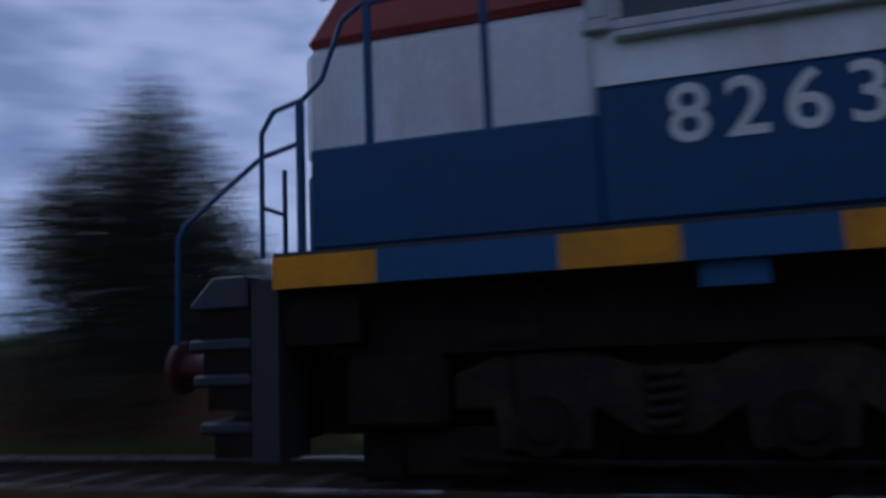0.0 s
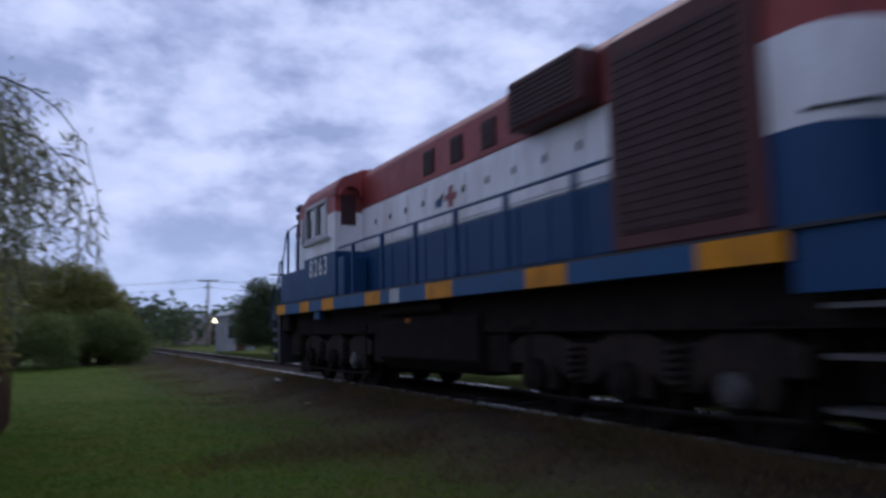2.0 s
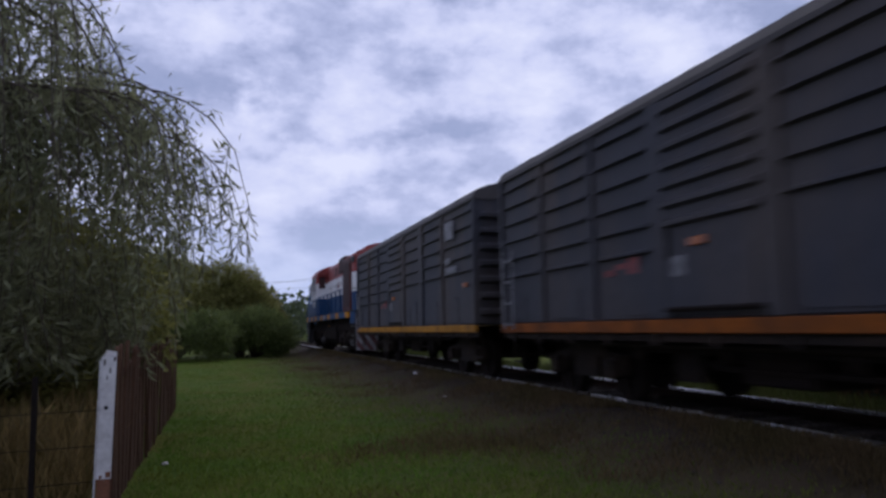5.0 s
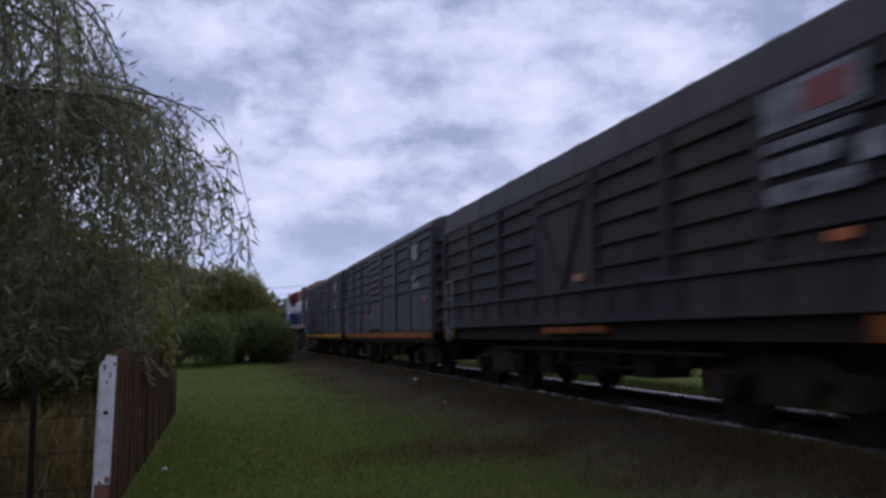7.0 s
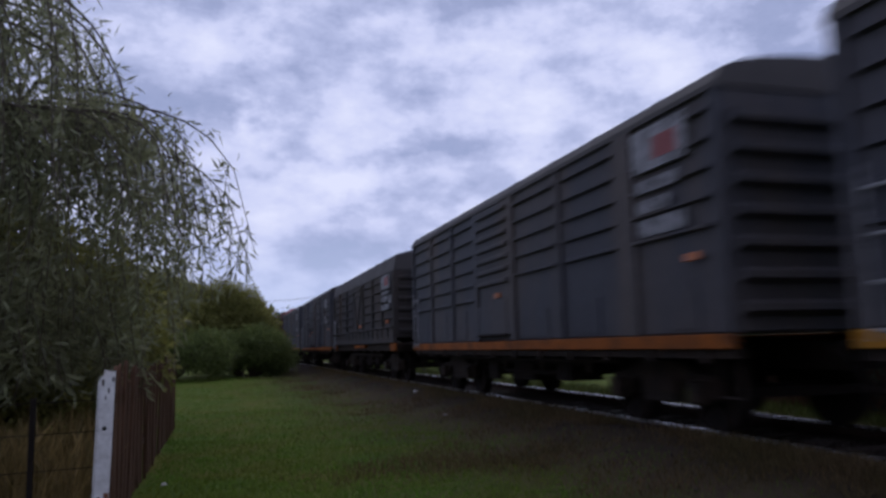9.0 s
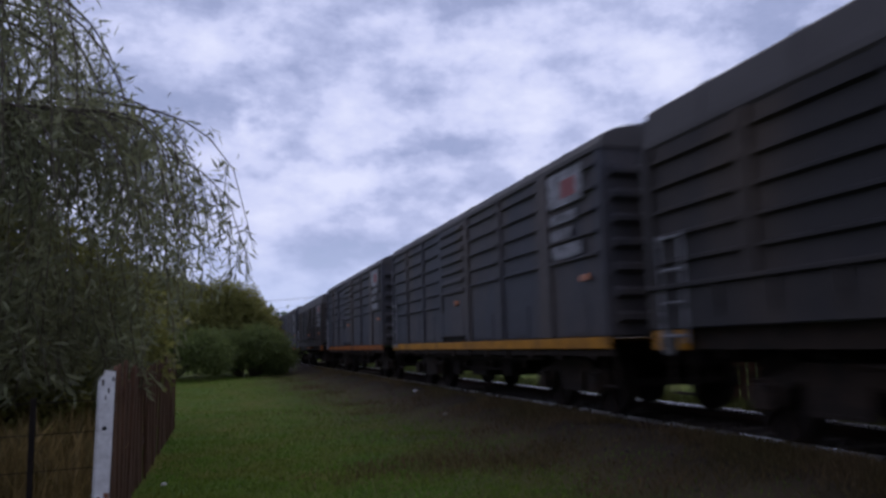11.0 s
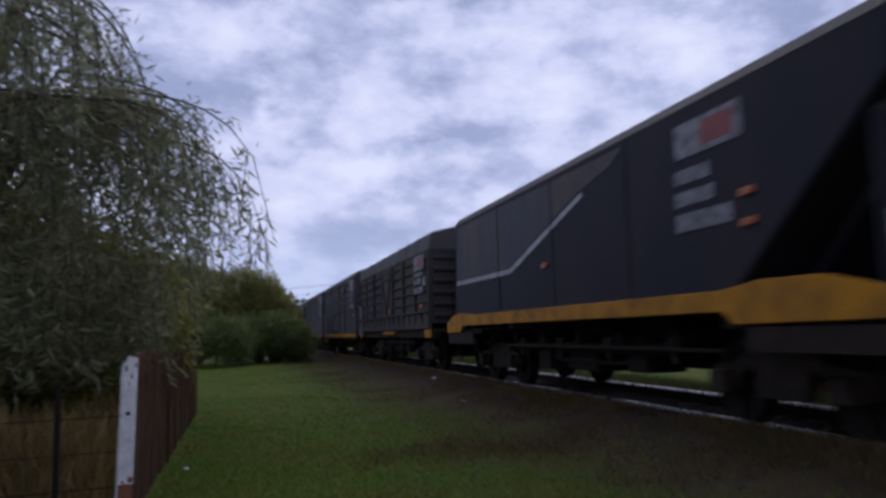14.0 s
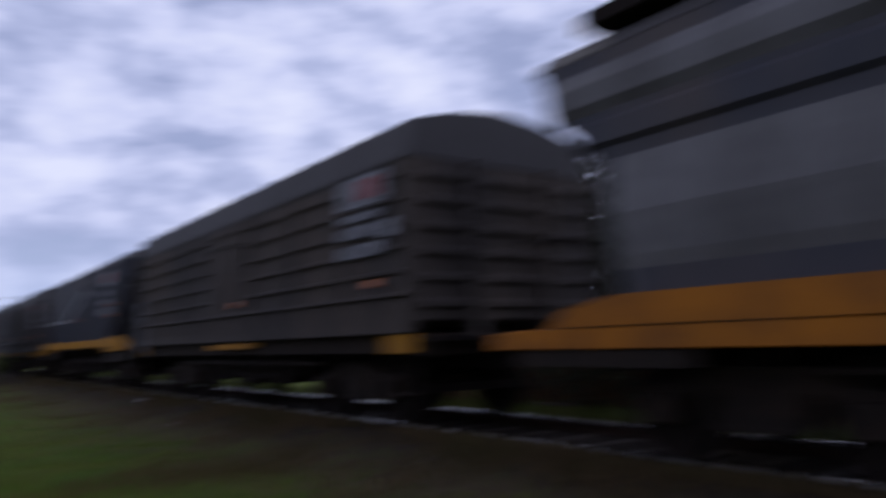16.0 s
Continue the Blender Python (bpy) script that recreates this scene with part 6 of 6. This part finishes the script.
# ---- the garden fence ----
def fence():
    root = new("board_fence")
    tagged(root, "old dark brown board fence with uneven vertical boards", "fence")
    rnd = random.Random(5)
    y = 6.25
    meshes = []
    for k in range(4):
        bm = bmesh.new()
        h = 1.2 + 0.035 * k
        loft_x(bm, [(-0.055, 0.0), (0.055, 0.0), (0.055, h - 0.03), (0.02, h), (-0.04, h - 0.02), (-0.055, h - 0.05)], -0.012, 0.012)
        meshes.append(mesh(bm, "board", BOARD))
    while y < 14.3:
        ob = new("board", rnd.choice(meshes))
        ob.parent = root
        ob.matrix_basis = pose(-0.80 + rnd.uniform(-0.015, 0.015), y, -0.04 + rnd.uniform(-0.07, 0.05), rnd.uniform(-2.2, 2.2), rnd.uniform(-1.5, 1.5), rnd.uniform(-4, 4))
        y += rnd.uniform(0.19, 0.31)
    for z in (0.35, 0.98):
        boxes("rail", BOARD, root, (-0.86, -0.82, 6.1, 14.4, z, z + 0.07))
    # stretch along the garden front: thin posts and wire on the kerb
    front = new("wire_fence")
    tagged(front, "weathered wire fence with thin dark posts on a brick kerb", "fence")
    boxes("fence_post", BOARD, front, (-1.79, -1.70, 5.80, 5.89, 0.14, 1.15), label="dark weathered post", bevel=0.01)
    boxes("fence_post", RUNNING, front, (-1.285, -1.25, 5.90, 5.935, 0.14, 1.05), label="thin dark post")
    boxes("fence_post", BOARD, front, (-3.06, -2.97, 5.72, 5.81, 0.14, 1.15), label="dark weathered post", bevel=0.01)
    for z in (0.3, 0.55, 0.8, 1.02):
        bm = bmesh.new()
        pipe(bm, [(-0.85, 5.94, z), (-1.75, 5.87, z - 0.01), (-3.0, 5.78, z), (-4.6, 5.66, z)], 0.004, 4)
        part("wire", bm, RUNNING, front)


fence()


def white_post():
    root = new("fence_post")
    root.matrix_basis = pose(-0.815, 5.94, 0.12, 0.6, 1.2, 8)
    tagged(root, "whitewashed fence post with chipped top and rusty foot", "post")
    bm = bmesh.new()
    w, d = 0.05, 0.035
    # chipped top: one corner stands taller
    a = [bm.verts.new((x, y, 0.2)) for x, y in ((-w, -d), (w, -d), (w, d), (-w, d))]
    b = [bm.verts.new((x, y, 1.02)) for x, y in ((-w, -d), (w, -d), (w, d), (-w, d))]
    c = [bm.verts.new(v) for v in ((-w, -d, 1.055), (-0.03, -d, 1.07), (-0.022, -d, 1.115), (w, -d, 1.10), (w, d, 1.09), (0.01, d, 1.10), (-0.01, d, 1.075), (-w, d, 1.06))]
    for i in range(4):
        bm.faces.new((a[i], a[(i + 1) % 4], b[(i + 1) % 4], b[i]))
    bm.faces.new((b[0], b[1], c[3], c[2], c[1], c[0]))
    bm.faces.new((b[1], b[2], c[4], c[3]))
    bm.faces.new((b[2], b[3], c[7], c[6], c[5], c[4]))
    bm.faces.new((b[3], b[0], c[0], c[7]))
    bm.faces.new(c)
    part("shaft", bm, POST_WHITE, root)
    boxes("foot", RUST_BASE, root, (-w + 0.006, w - 0.004, -d + 0.004, d - 0.004, -0.12, 0.2), label="rusty bare foot of the post")
    for k, (x0, x1, z0, z1) in enumerate(((-0.036, -0.022, 1.0, 1.045), (0.006, 0.016, 0.945, 0.985), (-0.012, -0.004, 0.90, 0.935), (0.03, 0.044, 1.03, 1.06), (0.012, 0.046, 0.21, 0.25), (-0.03, -0.01, 0.205, 0.225))):
        boxes("paint_chip", RUST_BASE if k > 3 else BARK, root, (x0, x1, -d - 0.003, -d + 0.002, z0, z1), label="dark flake where the whitewash is gone")
    bm = bmesh.new()
    bar(bm, (-0.005, -d - 0.004, 0.70), (-0.005, -d + 0.01, 0.70), 0.016, 10)
    part("bolt_hole", bm, BLACK, root, "dark bolt hole")
    boxes("edge_strip", POST_WHITE, root, (-w - 0.012, -w - 0.002, -d - 0.006, d * 0.3, 0.02, 1.04), label="narrow pale strip along the edge", bevel=0.004)


white_post()


def kerb():
    root = new("kerb")
    tagged(root, "low worn brick kerb under the garden fence", "kerb", kind="structure")
    boxes("kerb_core", MORTAR, root, (-4.7, -0.72, 5.86, 6.04, -0.05, 0.122))
    bm = bmesh.new()
    box(bm, -0.115, 0.115, -0.055, 0.055, -0.032, 0.032)
    me = mesh(bm, "brick", BRICK, 0.006)
    rnd = random.Random(9)
    for row in range(2):
        for k in range(17):
            ob = new("brick", me)
            ob.parent = root
            ob.matrix_basis = pose(-0.86 - k * 0.24 - (0.12 if row else 0), 5.815 + rnd.uniform(-0.006, 0.006), 0.028 + row * 0.074, rnd.uniform(-1, 1), 0, rnd.uniform(-1.2, 1.2))


kerb()


# ---- far things beyond the track ----
def garden_wall(x, y0, y1, h, material, label):
    root = new("garden_wall")
    tagged(root, label, "wall")
    boxes("wall_panel", material, root, (x, x + 0.18, y0, y1, -0.2, h))
    boxes("coping", MORTAR, root, (x - 0.04, x + 0.22, y0, y1, h + 0.002, h + 0.07))
    for k in range(int((y1 - y0) / 3.2) + 1):
        boxes("pillar", material, root, (x - 0.05, x - 0.003, y0 + k * 3.2, y0 + k * 3.2 + 0.28, -0.2, h - 0.002))


garden_wall(18.6, 26.0, 44.0, 1.62, WALL, "long pale rendered garden wall beyond the track")


def house(x, y, w, d, h, wall, label, turn=0):
    root = new("house")
    root.matrix_basis = pose(x, y, 0, 0, 0, turn)
    tagged(root, label, "house")
    boxes("wall", wall, root, (-w / 2, w / 2, -d / 2, d / 2, -0.2, h))
    bm = bmesh.new()
    loft(bm, [(-w / 2 - 0.3, h + 0.003), (0, h + w * 0.2), (w / 2 + 0.3, h + 0.003)], -d / 2 - 0.3, d / 2 + 0.3)
    part("roof", bm, WALL_GREY, root, "low pitched grey roof")
    for k in range(2):
        xx = -w / 4 + k * w / 2
        win = boxes("window", PANE, root, (xx - 0.5, xx + 0.5, -d / 2 - 0.02, -d / 2 + 0.02, 1.0, 2.1))
        boxes("frame", FRAME, win, (xx - 0.56, xx + 0.56, -d / 2 - 0.05, -d / 2 - 0.004, 2.1, 2.17), (xx - 0.56, xx + 0.56, -d / 2 - 0.05, -d / 2 - 0.004, 0.93, 1.0))
    boxes("door", BOARD, root, (-0.42, 0.42, -d / 2 - 0.03, -d / 2 + 0.02, -0.1, 2.0))


house(38.0, 103.0, 7, 6, 3.0, WALL, "far pale single-storey house behind shrubs", 20)
bush("tree", 24.0, 46.0, [(0, 0, 3.0, 1.5, 1.5), (1.0, 0.4, 2.7, 1.2, 1.2), (-0.9, 0, 2.6, 1.2, 1.1)], 12000, 0.24, FAR_LEAF, "round dark green tree behind the garden wall", "tree", trunk=1.2, seed=25)
bush("hedge", 23.0, 37.5, lumps_row(14, 9, 1.2, 4.5, 1.6, 1.2, 1.0), 14000, 0.24, FAR_LEAF, "dull green hedge behind the garden wall", "hedge", seed=26)
house(13.6, 69.0, 2.6, 3.0, 3.0, WALL_GREY, "grey rendered shed behind the bushy tree", 8)
house(19.0, 118.0, 8, 6, 3.0, WALL, "far white house at the end of the road", 10)


def dark_fence():
    root = new("picket_fence")
    tagged(root, "weathered dark picket fence beyond the track", "fence")
    bm = bmesh.new()
    loft(bm, [(-0.012, 0), (0.012, 0), (0.012, 1.25), (-0.012, 1.25)], -0.06, 0.06)
    me = mesh(bm, "picket", BOARD)
    rnd = random.Random(3)
    for k in range(72):
        ob = new("picket", me)
        ob.parent = root
        ob.matrix_basis = pose(10.6 + rnd.uniform(-0.02, 0.02), 4.6 + k * 0.145, -0.12 + rnd.uniform(-0.04, 0.03), rnd.uniform(-1.5, 1.5), 0, rnd.uniform(-3, 3))
    for z in (0.25, 0.85):
        boxes("rail", BOARD, root, (10.62, 10.66, 4.5, 15.1, z, z + 0.07))


dark_fence()


def utility_pole(x, y, h, turn, label):
    root = new("utility_pole")
    root.matrix_basis = pose(x, y, 0, 0, 0, turn)
    tagged(root, label, "pole", "utility poles")
    bm = bmesh.new()
    bar(bm, (0, 0, -0.2), (0, 0, h), 0.15, 9, 0.10)
    part("shaft", bm, POLE, root)
    boxes("crossarm", POLE, root, (-1.15, 1.15, -0.06, 0.06, h - 0.22, h - 0.08))
    boxes("crossarm", POLE, root, (-0.6, 0.6, -0.05, 0.05, h - 0.95, h - 0.85))
    for x_ in (-1.0, -0.4, 0.4, 1.0):
        bm = bmesh.new()
        bar(bm, (x_, 0, h - 0.08), (x_, 0, h + 0.08), 0.045, 7, 0.03)
        part("insulator", bm, FRAME, root)


POLES = ((14.4, 88.9, 7.7), (20.2, 77.9, 7.7), (-14.0, 101.0, 7.7))
for k, (x, y, h) in enumerate(POLES):
    utility_pole(x, y, h, (-10, -20, 0)[k], "grey timber utility pole with crossarms")


def wires():
    def span(a, b, dz, off):
        pts = []
        for t in np.linspace(0, 1, 13):
            x, y, z = (a[i] + (b[i] - a[i]) * t for i in range(3))
            pts.append((x + off, y, z + dz - 0.7 * 4 * t * (1 - t)))
        bm = bmesh.new()
        pipe(bm, pts, 0.016, 4)
        part("wire", bm, RUNNING, root)
    root = new("overhead_wires")
    tagged(root, "thin dark wires strung between the utility poles", "wires")
    for a, b in ((POLES[2], POLES[0]), (POLES[0], POLES[1])):
        for dz, off in ((0.06, -0.9), (0.06, 0.9), (-0.8, 0.5)):
            span(a, b, dz, off)


wires()


def street_lamp(x, y, h):
    root = new("street_lamp")
    root.location = (x, y, 0)
    tagged(root, "lit street lamp with a warm white head", "lamp")
    bm = bmesh.new()
    bar(bm, (0, 0, -0.2), (0, 0, h), 0.07, 8, 0.05)
    bar(bm, (0, 0, h - 0.05), (0, -0.5, h + 0.12), 0.035, 6)
    part("shaft", bm, POLE, root)
    bm = bmesh.new()
    bmesh.ops.create_icosphere(bm, subdivisions=2, radius=0.33, matrix=pose(0, -0.6, h) @ Matrix.Diagonal((1.15, 1, 0.85, 1)))
    part("lamp_head", bm, glow("lit_lamp", (1.0, 0.82, 0.42), 9), root, "glowing warm lamp head")


street_lamp(15.2, 88.0, 2.95)


# Distant lights taken for tail lights; the rail that carries them is added.
def amber_lights(x, y):
    root = new("amber_lights")
    root.matrix_basis = pose(x, y, 0, 0, 0, -35)
    tagged(root, "row of three lit amber lights on an added low rail", "lights")
    boxes("rail", RUNNING, root, (-1.0, 1.0, -0.04, 0.04, 1.2, 1.3), (-0.9, -0.84, -0.03, 0.03, -0.1, 1.2), (0.84, 0.9, -0.03, 0.03, -0.1, 1.2))
    amber = glow("lit_amber", (1.0, 0.28, 0.05), 7)
    for k in (-0.6, 0.0, 0.6):
        bm = bmesh.new()
        bar(bm, (k, -0.1, 1.42), (k, 0.02, 1.42), 0.17, 12)
        part("lamp", bm, amber, root, "lit amber lamp")


amber_lights(21.6, 31.1)


# ---- what moves ----
def motions():
    """The train runs by; every wheelset turns with the way it has gone."""
    c = np.polyfit([t for t, s in RUN], [s for t, s in RUN], 6)
    times = [i / 15 for i in range(241)]
    way = [float(np.polyval(c, t)) for t in times]
    for ob, back in RIDES:
        walk(ob, [(times[i], pose(TRACK, way[i] - back, RAIL)) for i in range(0, 241, 6)])
    for ob, at, r in WHEELS:
        walk(ob, [(t, pose(*at, -math.degrees(s / r))) for t, s in zip(times, way)])


motions()
